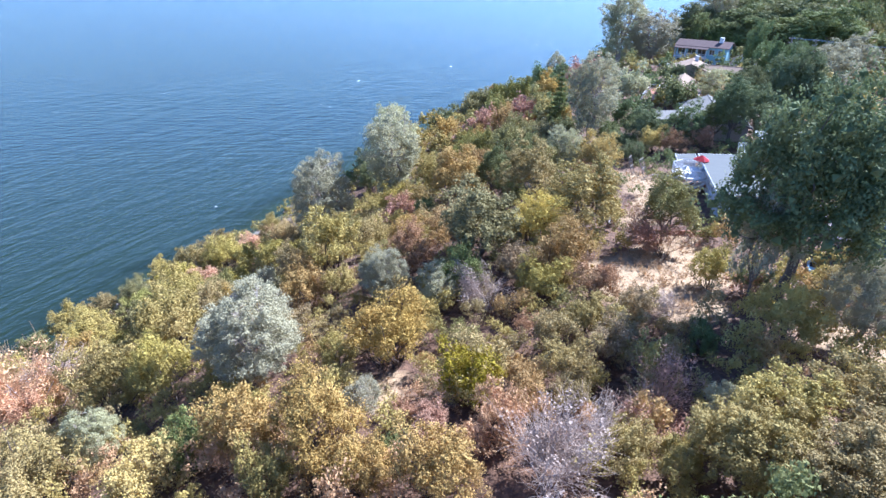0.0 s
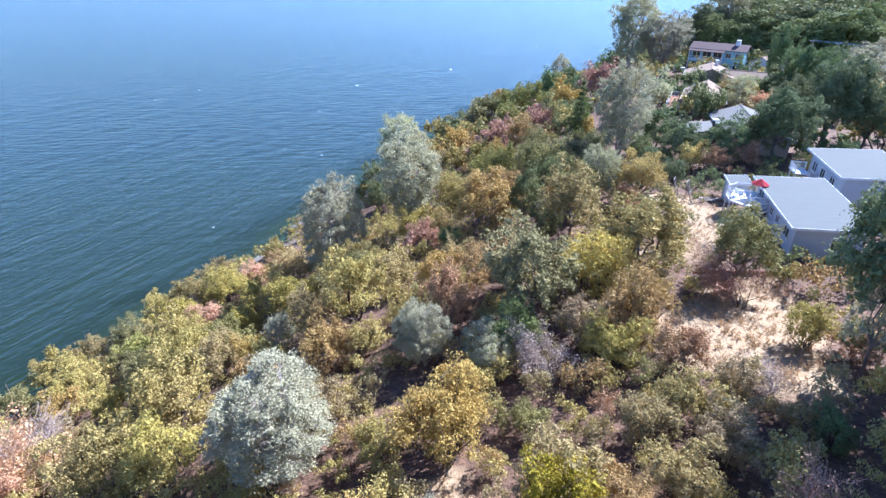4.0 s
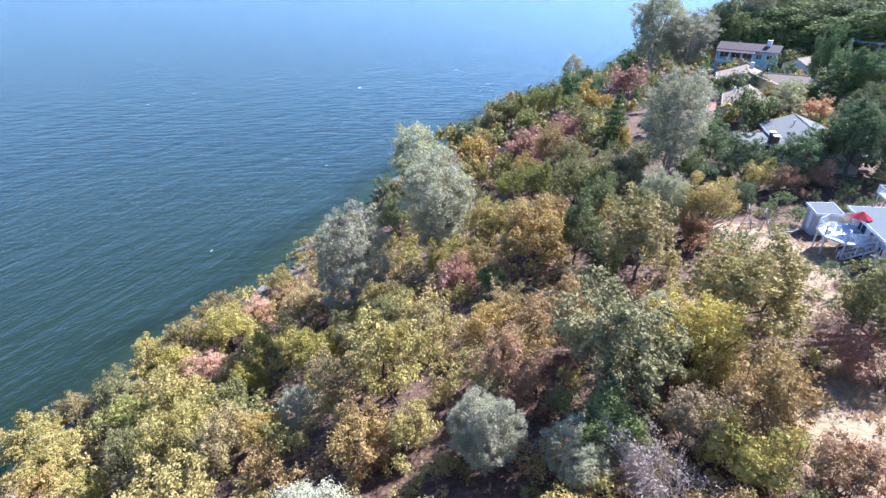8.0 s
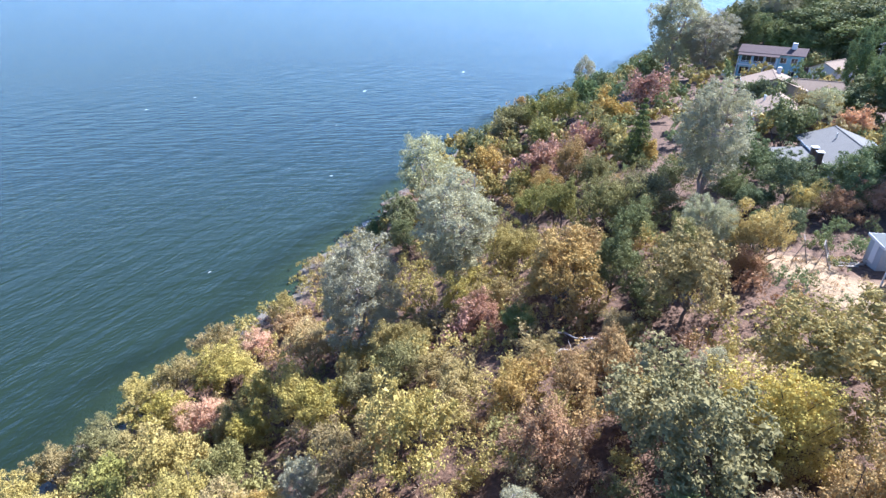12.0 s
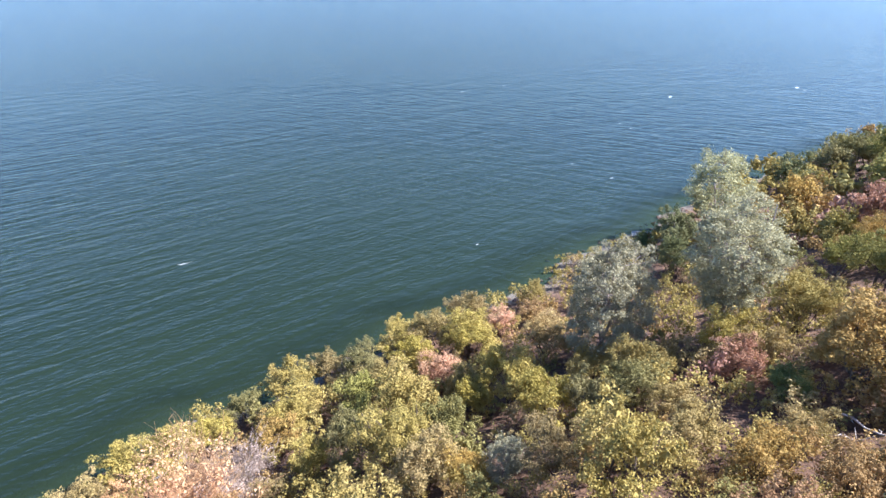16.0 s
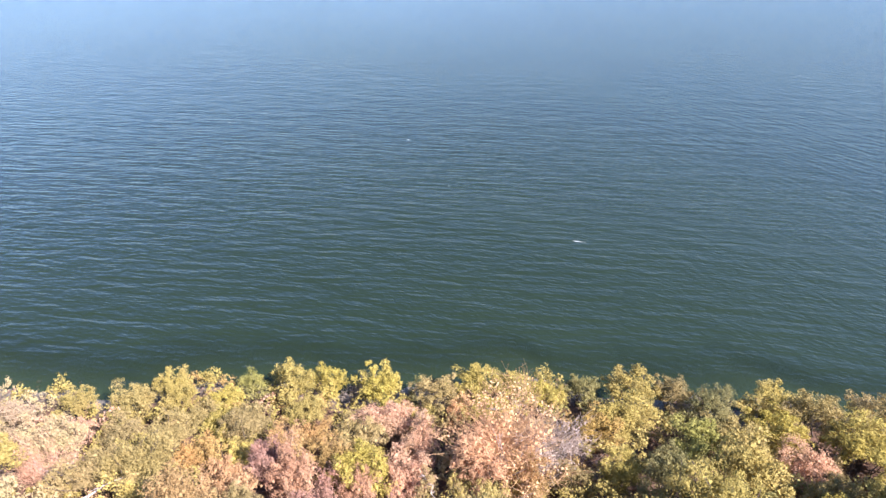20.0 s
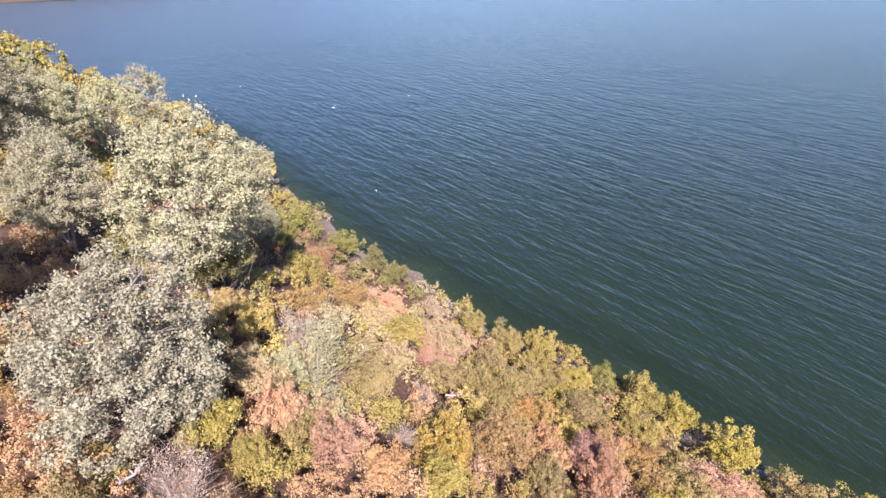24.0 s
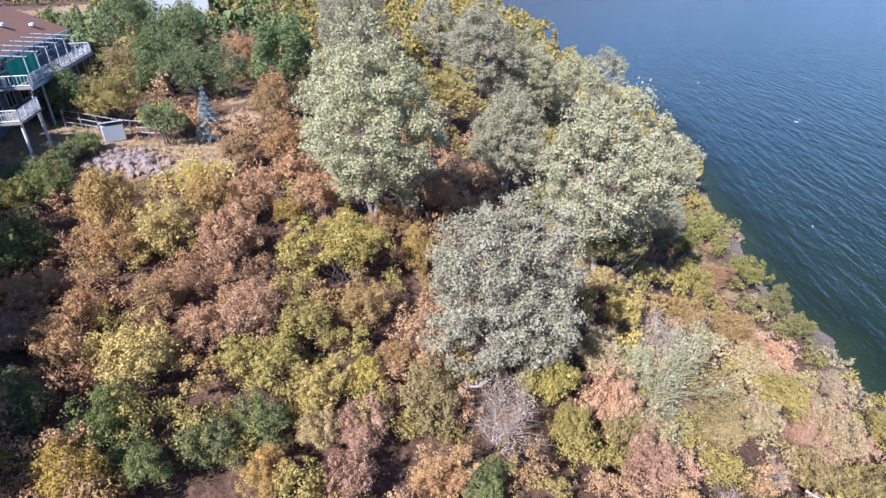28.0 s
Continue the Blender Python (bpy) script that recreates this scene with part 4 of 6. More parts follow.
plant('s', -3.9, 19.0, 3.7, 3.2, 'og')
plant('s', -9.3, 20.0, 3.4, 2.9, 'ol')
plant('s', 11.7, 29.1, 3.6, 3.1, 'br')
plant('b', 12.2, 23.3, 4.3, 3.4, 'pk')
plant('s', 9.7, 19.6, 3.2, 2.7, 'yg')
plant('s', 11.6, 18.6, 2.9, 2.5, 'ol')
plant('s', 23.9, 30.6, 5.1, 4.3, 'ye')
plant('s', 31.1, 36.8, 3.9, 3.3, 'yg')
plant('s', 14.5, 34.6, 3.2, 2.7, 'br')
plant('s', 10.8, 33.1, 3.5, 2.9, 'ol')
plant('s', 17.7, 29.9, 2.6, 2.2, 'dg')
plant('b', 17.7, 34.9, 2.8, 2.3, 'gy')
plant('s', 22.8, 39.7, 3.7, 3.2, 'ol')
plant('s', 25.2, 37.9, 3.2, 2.7, 'dg')
plant('s', 39.1, 44.3, 5.2, 4.4, 'ol')
plant('s', -7.6, 32.5, 3.5, 3.0, 'ol')
plant('s', -12.4, 37.4, 3.5, 3.0, 'br')
plant('s', -28.6, 51.2, 6.6, 5.6, 'ol')
plant('s', -2.0, 23.6, 2.4, 2.1, 'rb')
plant('b', 8.5, 21.2, 3.0, 2.4, 'gy')
plant('s', -15.3, 23.5, 3.6, 3.0, 'dg')
plant('s', -2.4, 20.9, 2.3, 2.0, 'dg')
# trees outside the view, unseen, added to cast shade over slope and south yard
plant('T', 11.5, 4.5, 9.0, 12.0, 'dg')
plant('T', 12.5, -1.0, 9.5, 13.5, 'gr')
plant('t', 9.0, 10.0, 5.0, 7.0, 'dg')
plant('T', 14.5, -9.0, 9.5, 13.0, 'dg')
plant('T', 19.0, -14.0, 9.5, 13.0, 'dg')
plant('T', 18.5, -19.8, 10.0, 12.5, 'dg')
plant('T', 19.8, -26.2, 8.5, 12.0, 'dg')
plant('T', 8.8, 7.6, 6.5, 10.5, 'dg')
plant('T', 15.5, 4.5, 9.0, 14.5, 'dg')


# ---- thicket: the closed scrub between the single shrubs ----
PADS = [(34.4, 59.4, 8), (31, 64.5, 3.5), (47, 69, 7), (48, 98, 8), (41, 99, 4), (51, 122.5, 6.5), (45, 122, 4), (66, 144, 9), (76, 170, 8), (40, 46, 6), (87, 160, 6), (101, 163, 8), (19, -43, 14), (4, -28, 6.5), (-1.5, -27, 5), (10, -27, 6), (4, -113, 9), (32, 69.4, 2.5)]


def thicket():
    lib, fine = [], []
    for i in range(6):
        n = 13
        c = scatter_crown(n, 0.34, 0.27, 0.32, low=-0.5, jitter=0.05)
        r = 0.16 * (0.75 + 0.5 * RNG.random(n))
        lib.append([sprays(*tufts(c, r, 3), 11, 0.044, 0.029, fill=0.3)])
        fine.append([sprays(*tufts(c, r, 5), 21, 0.026, 0.018, fill=0.3)])
    thin = [[cores(c[:8], r[:8] * 0.6), sprays(*tufts(c, r, 2), 10, 0.055, 0.037, fill=0.3)] for c, r in ((scatter_crown(13, 0.34, 0.27, 0.32, low=-0.5, jitter=0.05), 0.16 * (0.75 + 0.5 * RNG.random(13))) for i in range(4))]
    P = np.array([(p[0], p[1], p[2]) for p in PLANTED])
    low = {k: [] for k in LEAF}
    for step, y0, y1, x0, x1, w in ((2.3, -35, 50, -70, 12, 3.3), (2.7, -60, -35, -100, 30, 3.6), (2.6, 50, 112, -60, 45, 3.6), (2.7, -35, 50, 12, 45, 3.6), (5.2, 112, 330, -25, 130, 6.6), (5.4, -175, -60, -135, 60, 6.4), (4.8, 20, 112, 45, 130, 6.0), (5, -75, 20, 45, 75, 5)):
        for y in np.arange(y0, y1, step):
            for x in np.arange(x0, x1, step):
                px, py = x + RNG.normal() * step * 0.3, y + RNG.normal() * step * 0.3
                d = float(inland(px, py))
                if d < 1.0 or d > 130:
                    continue
                near = np.hypot(P[:, 0] - px, P[:, 1] - py)
                k = int(np.argmin(near))
                if near[k] < 0.27 * P[k, 2] or any(math.hypot(px - a, py - b) < r for a, b, r in PADS):
                    continue
                clear = max(1.25 - math.hypot(px - a, py - b) / r for a, b, r in CLEARINGS)
                if clear > 0.25 or (clear > 0 and RNG.random() < 0.5):
                    continue
                homes = py > 50 and px > 20
                if noise.noise((px * 0.11, py * 0.11, 3.3)) > 0.58 and d > 12 and not homes:
                    continue
                pick = RNG.random()
                local = ("ol", "fg", "dg", "gr", "fg", "dg") if homes or (py > 112 and px > 30) else ("yg", "ol", "og", "yg", "gr", "br") if py > 25 and px < 5 else ("og", "br", "or", "ol", "og", "gr") if py > 25 else ("ol", "gr", "ol", "gr", "br", "dg") if py < -45 else ("yg", "ol", "pk", "yg", "ol", "og") if px < -24 and py > 3 else ("tn", "ol", "br", "tn", "ol", "pk") if px < -24 else ("br", "og", "or", "ol", "rb", "rb")
                colour = PLANTED[k][3] if pick < (0.3 if homes else 0.6) else local[RNG.integers(6)]
                if colour in ("ye", "og", "or", "yg", "ru") and homes and RNG.random() < 0.8:
                    colour = "dg"
                if colour in ("gp", "bs", "ly") or (colour == "dg" and not homes):
                    colour = "ol" if py > 0 else "br"
                if colour in ("ye", "yg", "og", "or", "rb", "ru", "pk", "tn") and py < -42:
                    colour = "gr"
                if colour == "yg" and py < 3 and px < -24:
                    colour = "tn"
                if colour in ("gy", "pk") and py > 25:
                    colour = "br"
                if colour == "gy" or (colour == "br" and py < 25):
                    colour = "rb" if py > -42 else "ol"
                size = w * (0.7 + 0.6 * RNG.random()) * (0.82 if homes else 1)
                a = RNG.random() * 6.283
                rot = np.array(((math.cos(a), -math.sin(a), 0), (math.sin(a), math.cos(a), 0), (0, 0, 1)))
                for v, f in (thin[RNG.integers(4)] if step > 4 else fine[RNG.integers(6)] if math.hypot(px + 8, py - 20) < 36 else lib[RNG.integers(6)]):
                    low[colour].append(((v * (size, size, size * (0.85 + 0.45 * RNG.random()))) @ rot.T + (px, py, ground_z(px, py) - 0.1), f))
    for y in np.arange(60, 340, 6.0):
        for x in np.arange(90, 260, 6.0):
            px, py = x + RNG.normal() * 2, y + RNG.normal() * 2
            d = float(inland(px, py))
            if (px < 112 and py < 185) or d < 12 or d > 190 or any(math.hypot(px - a, py - b) < r + 6 for a, b, r in PADS):
                continue
            size = RNG.uniform(6, 11)
            for v, f in thin[RNG.integers(4)]:
                low[("dg", "gr", "dg", "dg")[RNG.integers(4)]].append((v * (size, size, size * RNG.uniform(1.1, 1.8)) + (px, py, ground_z(px, py) - 0.3), f))
    for i in range(420):
        x = RNG.uniform(-900, 350)
        y = -655 + 60 * math.sin(x / 170 + 0.6) + 18 * math.sin(x / 41) - 0.25 * max(-x - 150, 0) - abs(RNG.normal()) * 90 - 4
        size = RNG.uniform(9, 20)
        for v, f in thin[RNG.integers(4)]:
            low[("ol", "br", "gr", "og")[RNG.integers(4)]].append((v * (size, size, size * 0.8) + (x, y, ground_z(x, y) - 0.5), f))
    for k, pieces in low.items():
        if pieces:
            me = mesh_of("thicket", pieces, LEAF[k][1])
            tagged(new("thicket", me), f"dense thicket of {LEAF[k][0]} scrub covering the slope", "scrub", kind="stuff")


thicket()


def dry_grass():
    """Tufts of straw-coloured grass in the clearings and in the gaps."""
    c = []
    for cx, cy, r in CLEARINGS:
        for i in range(int(min(9 * r * r, 420))):
            a, q = RNG.random() * 6.283, r * 1.35 * math.sqrt(RNG.random())
            c.append((cx + math.cos(a) * q, cy + math.sin(a) * q))
    for i in range(3500):
        x, y = RNG.uniform(-60, 40), RNG.uniform(-45, 110)
        if float(inland(x, y)) > 3:
            c.append((x, y))
    c = np.array(c)
    z = height(c[:, 0], c[:, 1])
    V, Fc = sprays(np.stack([c[:, 0], c[:, 1], z + 0.12], 1), 0.18 + 0.2 * RNG.random(len(c)), 11, 0.3, 0.045, 0.2, 0.9, 0.1)
    me = mesh_of("dry_grass", [(V, Fc)], leafage("dry_grass_straw", (0.34, 0.225, 0.105), (0.46, 0.325, 0.165), (0.53, 0.40, 0.235)))
    tagged(new("dry_grass", me), "straw-coloured dry grass tufts in clearings", "grass", kind="stuff")


dry_grass()


# ---- building helpers ----
def part(name, bm, mat, parent, label="", m=None):
    me = bpy.data.meshes.new(name)
    bm.to_mesh(me)
    bm.free()
    me.materials.append(mat)
    ob = new(name, me)
    ob.parent = parent
    if m is not None:
        ob.matrix_basis = m
    if label:
        tagged(ob, label)
    return ob


def block(sx, sy, sz, bevel=0.02):
    bm = bmesh.new()
    bmesh.ops.create_cube(bm, size=1, matrix=Matrix.Diagonal((sx, sy, sz, 1)))
    if bevel:
        bmesh.ops.bevel(bm, geom=bm.edges[:], offset=min(bevel, sx / 4, sy / 4, sz / 4), segments=1, affect="EDGES")
    return bm


def slab(points, thick):
    """A flat plate with the given corners, thickened downwards."""
    bm = bmesh.new()
    top = [bm.verts.new(p) for p in points]
    f = bm.faces.new(top)
    f.normal_update()
    if f.normal.z < 0:
        f.normal_flip()
    n = f.normal.copy()
    low = [bm.verts.new(v.co - n * thick) for v in top]
    bm.faces.new(low)
    for i in range(len(top)):
        j = (i + 1) % len(top)
        bm.faces.new((top[i], top[j], low[j], low[i]))
    bmesh.ops.recalc_face_normals(bm, faces=bm.faces[:])
    return bm


def rod(p, q, r=0.03, sides=6):
    bm = bmesh.new()
    p, q = Vector(p), Vector(q)
    d = q - p
    m = Matrix.Translation((p + q) / 2) @ d.to_track_quat("Z", "Y").to_matrix().to_4x4()
    bmesh.ops.create_cone(bm, cap_ends=True, segments=sides, radius1=r, radius2=r, depth=d.length, matrix=m)
    return bm


def root_at(name, x, y, z, yaw, label, category, group=""):
    r = new(name)
    r.matrix_basis = pose(x, y, z, 0, 0, yaw)
    return tagged(r, label, category, group)


PAINT_BLUE = surface("paint_pale_blue", (0.46, 0.49, 0.53), (0.54, 0.565, 0.60), 1.5, 0.7, 0.05)
PAINT_WHITE = surface("paint_white", (0.64, 0.64, 0.65), (0.75, 0.75, 0.75), 2, 0.6, 0.05)
PAINT_AQUA = surface("paint_aqua", (0.27, 0.47, 0.52), (0.34, 0.55, 0.60), 1.5, 0.7, 0.05)
PAINT_TAN = surface("paint_tan", (0.42, 0.34, 0.26), (0.50, 0.41, 0.32), 1.5, 0.8, 0.1)
PAINT_SLATE = surface("paint_slate", (0.16, 0.19, 0.25), (0.21, 0.24, 0.31), 1.5, 0.7, 0.05)
PAINT_GREY = surface("paint_grey", (0.36, 0.38, 0.41), (0.45, 0.47, 0.50), 1.5, 0.8, 0.1)
ROOF_GREY = surface("roof_grey_green", (0.105, 0.112, 0.11), (0.145, 0.152, 0.147), 0.6, 0.85, 0.2, fine=9, stretch=(1, 4, 1))
ROOF_DARK = surface("shingle_grey", (0.14, 0.135, 0.125), (0.20, 0.19, 0.175), 0.6, 0.9, 0.4, fine=8, stretch=(1, 5, 1))
ROOF_TAN = surface("shingle_tan", (0.22, 0.16, 0.115), (0.30, 0.225, 0.165), 0.6, 0.9, 0.4, fine=8, stretch=(1, 5, 1))
ROOF_BROWN = surface("shingle_brown", (0.22, 0.12, 0.085), (0.29, 0.165, 0.115), 0.6, 0.9, 0.4, fine=8, stretch=(1, 5, 1))
ROOF_RED = surface("shingle_red_brown", (0.09, 0.065, 0.062), (0.14, 0.10, 0.095), 0.6, 0.9, 0.4, fine=8, stretch=(1, 5, 1))
WOOD_GREY = surface("weathered_wood", (0.22, 0.19, 0.16), (0.36, 0.32, 0.28), 3, 0.9, 0.3, stretch=(1, 8, 1))
WOOD_RED = surface("stained_wood", (0.22, 0.10, 0.06), (0.30, 0.15, 0.10), 3, 0.8, 0.3, stretch=(8, 1, 1))
GLASS = surface("window_glass", (0.015, 0.02, 0.03), (0.03, 0.035, 0.045), 0.5, 0.06, 0.0)
METAL = surface("galvanised_metal", (0.45, 0.46, 0.48), (0.55, 0.56, 0.58), 5, 0.45, 0.05, 0.8)
CONCRETE = surface("concrete", (0.34, 0.32, 0.29), (0.45, 0.42, 0.38), 2, 0.95, 0.3)
RED_CLOTH = surface("red_canvas", (0.30, 0.02, 0.03), (0.38, 0.035, 0.045), 3, 0.85, 0.1)
TEAL_CLOTH = surface("teal_tarpaulin", (0.02, 0.22, 0.19), (0.03, 0.32, 0.27), 2, 0.6, 0.1)
STONE = surface("boulder_stone", (0.15, 0.095, 0.075), (0.27, 0.18, 0.145), 1.2, 0.95, 0.5)
STONE_PALE = surface("pile_stone", (0.20, 0.145, 0.125), (0.38, 0.30, 0.265), 1.2, 0.95, 0.5)
PLASTIC_BLUE = surface("pale_blue_plastic", (0.32, 0.50, 0.58), (0.38, 0.56, 0.64), 2, 0.5, 0.02)


def window_in(parent, x, y, z, w, h, facing):
    """A framed window on a wall; facing: degrees that its outer side looks to, about z."""
    base = pose(x, y, z, 0, 0, facing)
    frame_ = None
    bm = bmesh.new()
    for cx, cz, sx, sz in ((0, h / 2, w + 0.16, 0.09), (0, -h / 2, w + 0.16, 0.09), (-w / 2, 0, 0.09, h), (w / 2, 0, 0.09, h), (0, 0, 0.06, h)):
        bmesh.ops.create_cube(bm, size=1, matrix=Matrix.Translation((cx, -0.05, cz)) @ Matrix.Diagonal((sx, 0.1, sz, 1)))
    win = part("window", bm, PAINT_WHITE, parent, "", base)
    for side in (-1, 1):
        part("pane", block(w / 2 - 0.06, 0.02, h - 0.05, 0), GLASS, win, "", pose(side * w / 4, -0.03, 0))
    part("sill", block(w + 0.3, 0.14, 0.06, 0.01), PAINT_WHITE, win, "", pose(0, -0.09, -h / 2 - 0.07))
    return win


def walls(parent, w, l, h, mat, z0=-1.2, thick=0.18):
    for nm, sx, sy, x, y in (("wall", thick, l, -w / 2 + thick / 2, 0), ("wall", thick, l, w / 2 - thick / 2, 0), ("wall", w - 2 * thick, thick, 0, -l / 2 + thick / 2), ("wall", w - 2 * thick, thick, 0, l / 2 - thick / 2)):
        part(nm, block(sx, sy, h - z0, 0.01), mat, parent, "", pose(x, y, (h + z0) / 2))


def gable_wall(parent, w, y, h, rise, mat, thick=0.18):
    bm = bmesh.new()
    pts = [(-w / 2, 0, h), (w / 2, 0, h), (0, 0, h + rise)]
    a = [bm.verts.new((p[0], y - thick / 2, p[2])) for p in pts]
    b = [bm.verts.new((p[0], y + thick / 2, p[2])) for p in pts]
    bm.faces.new(a)
    bm.faces.new(b[::-1])
    for i in range(3):
        j = (i + 1) % 3
        bm.faces.new((a[i], b[i], b[j], a[j]))
    bmesh.ops.recalc_face_normals(bm, faces=bm.faces[:])
    part("gable", bm, mat, parent)


def gable_roof(parent, w, l, h, rise, mat, over=0.5, thick=0.14):
    """Two slopes with the ridge along y, fascia boards and a ridge cap."""
    k = rise / (w / 2)
    x, y, lo = w / 2 + over, l / 2 + over, h - over * k
    for s in (-1, 1):
        roof = part("roof", slab([(0, -y, h + rise + thick), (0, y, h + rise + thick), (s * x, y, lo + thick), (s * x, -y, lo + thick)], thick), mat, parent)
        part("fascia", block(0.05, 2 * y, 0.2, 0.01), PAINT_WHITE, roof, "", pose(s * (x + 0.03), 0, lo + thick / 2))
    part("ridge_cap", block(0.3, 2 * y, 0.06, 0.02), mat, parent, "", pose(0, 0, h + rise + thick + 0.02))


def hip_roof(parent, w, l, h, rise, mat, over=0.5, thick=0.14):
    x, y, lo = w / 2 + over, l / 2 + over, h - over * rise / (w / 2) + thick
    t, r = h + rise + thick, l / 2 - w / 2
    a, b = (0, -r, t), (0, r, t)
    for pts in ([a, b, (x, y, lo), (x, -y, lo)], [b, a, (-x, -y, lo), (-x, y, lo)], [a, (x, -y, lo), (-x, -y, lo)], [b, (-x, y, lo), (x, y, lo)]):
        part("roof", slab(pts, thick), mat, parent)
    part("ridge_cap", block(0.3, 2 * r, 0.08, 0.02), mat, parent, "", pose(0, 0, t + 0.02))
    for sx in (-1, 1):
        for p, q in ((a, (sx * x, -y, lo)), (b, (sx * x, y, lo))):
            part("hip_cap", rod(Vector(p) + Vector((0, 0, 0.02)), Vector(q) + Vector((0, 0, 0.02)), 0.12, 6), mat, parent)


def flat_roof(parent, w, l, h, fall, mat, over=0.6, thick=0.2):
    x, y = w / 2 + over, l / 2 + over
    roof = part("roof", slab([(-x, -y, h + thick), (-x, y, h + thick), (x, y, h + fall + thick), (x, -y, h + fall + thick)], thick), mat, parent)
    for s in (-1, 1):
        part("fascia", block(0.05, 2 * y + 0.1, 0.26, 0.01), PAINT_WHITE, roof, "", pose(s * (x + 0.03), 0, h + thick * 0.4 + (fall if s > 0 else 0)))
        part("fascia", slab([(-x, s * (y + 0.05), h + thick), (x, s * (y + 0.05), h + fall + thick), (x, s * (y + 0.01), h + fall + thick), (-x, s * (y + 0.01), h + thick)], 0.26), PAINT_WHITE, roof)


def railing(parent, p, q, mat, tall=1.0, gap=0.14, label=""):
    """Posts, two rails and balusters from p to q at floor height."""
    p, q = Vector(p), Vector(q)
    d = q - p
    n = max(1, round(d.length / 1.8))
    up = Vector((0, 0, tall))
    for i in range(n + 1):
        b = p + d * i / n
        part("post", rod(b, b + up * 1.03, 0.06, 4), mat, parent, label)
    for f in (0.12, 0.97):
        part("rail", rod(p + up * f, q + up * f, 0.045, 4), mat, parent, label)
    k = max(2, round(d.length / gap))
    for i in range(1, k):
        b = p + d * i / k
        part("baluster", rod(b + up * 0.12, b + up * 0.97, 0.022, 4), mat, parent)


# ---- house with the flat grey-green roof and the white sun deck ----
HA = root_at("house", 34.5, 59.6, 19.6, -14.5, "single-storey pale blue house with a flat grey-green roof", "house")
walls(HA, 6.0, 13.0, 3.5, PAINT_BLUE)
flat_roof(HA, 6.0, 13.0, 3.5, 0.35, ROOF_GREY)
for wy, ww, wh in ((4.6, 1.9, 1.7), (0.4, 0.9, 0.8), (-1.6, 0.9, 0.8), (-4.6, 1.4, 1.0)):
    window_in(HA, -3.0, wy, 2.2, ww, wh, -90)
window_in(HA, 1.0, -6.5, 2.1, 1.6, 1.1, 0)
part("door", block(0.06, 0.95, 2.05), WOOD_RED, HA, "dark red wooden door", pose(-3.03, 2.4, 2.0))

DECK = root_at("sun_deck", 31.1, 64.3, 21.8, -14.5, "white octagonal raised sun deck on posts beside the house", "deck")
bm = bmesh.new()
bmesh.ops.create_cone(bm, cap_ends=True, segments=8, radius1=2.55, radius2=2.55, depth=0.2, matrix=Matrix.Translation((0, 0, -0.1)) @ Matrix.Rotation(radians(22.5), 4, "Z"))
part("floor", bm, PAINT_WHITE, DECK, "white painted deck floor")
ring = [Vector((2.45 * math.cos(radians(22.5 + 45 * i)), 2.45 * math.sin(radians(22.5 + 45 * i)), 0)) for i in range(8)]
for i in range(8):
    if i not in (7,):
        railing(DECK, ring[i], ring[(i + 1) % 8], PAINT_WHITE, 1.0, 0.17)
for i in (1, 2, 3, 4, 5, 6):
    part("leg", rod(ring[i] * 0.95 + Vector((0, 0, -2.8)), ring[i] * 0.95, 0.08, 6), PAINT_WHITE, DECK)
STAIR = root_at("deck_stair", 32.0, 61.8, 21.7, 150, "white wooden stair down from the deck", "stair")
for i in range(9):
    part("tread", block(0.3, 1.1, 0.05, 0.01), PAINT_WHITE, STAIR, "", pose(0.2 + 0.28 * i, 0, -0.1 - 0.2 * i))
for s in (-0.6, 0.6):
    part("stringer", rod((0, s, -0.1), (2.7, s, -2.0), 0.08, 4), PAINT_WHITE, STAIR)
    part("handrail", rod((0, s, 0.9), (2.7, s, -1.0), 0.05, 4), PAINT_WHITE, STAIR)
    part("handrail", rod((0, s, 0.45), (2.7, s, -1.45), 0.04, 4), PAINT_WHITE, STAIR)
    for i in range(3):
        part("post", rod((0.1 + i * 1.25, s, -0.15 - 0.9 * i), (0.1 + i * 1.25, s, 0.85 - 0.88 * i), 0.05, 4), PAINT_WHITE, STAIR)

UMB = root_at("parasol", 31.9, 64.4, 21.8, 0, "open red canvas parasol standing on the sun deck", "parasol")
part("pole", rod((0, 0, 0), (0, 0, 2.3), 0.03, 8), METAL, UMB)
bm = bmesh.new()
bmesh.ops.create_cone(bm, cap_ends=False, segments=8, radius1=0.95, radius2=0.04, depth=0.6, matrix=Matrix.Translation((0, 0, 1.95)))
part("canopy", bm, RED_CLOTH, UMB, "faded red canvas canopy")
for i in range(8):
    a = radians(45 * i)
    part("rib", rod((0.93 * math.cos(a), 0.93 * math.sin(a), 1.66), (0.04, 0, 2.24), 0.015, 4), METAL, UMB)
part("base", block(0.5, 0.5, 0.12, 0.03), CONCRETE, UMB, "", pose(0, 0, 0.06))
for i, (dx, dy) in enumerate(((-1.1, -0.3), (-0.4, -1.2), (-1.0, 0.9))):
    ch = root_at("patio_chair", 31.0 + dx, 64.2 + dy, 21.8, 70 * i, "white plastic patio chair on the sun deck", "chair", "deck chairs")
    part("seat", block(0.5, 0.5, 0.05), PAINT_WHITE, ch, "", pose(0, 0, 0.43))
    part("backrest", block(0.5, 0.05, 0.5), PAINT_WHITE, ch, "", pose(0, 0.24, 0.7, -10))
    for lx in (-0.21, 0.21):
        for ly in (-0.21, 0.21):
            part("leg", rod((lx, ly, 0), (lx, ly, 0.42), 0.025, 5), PAINT_WHITE, ch)

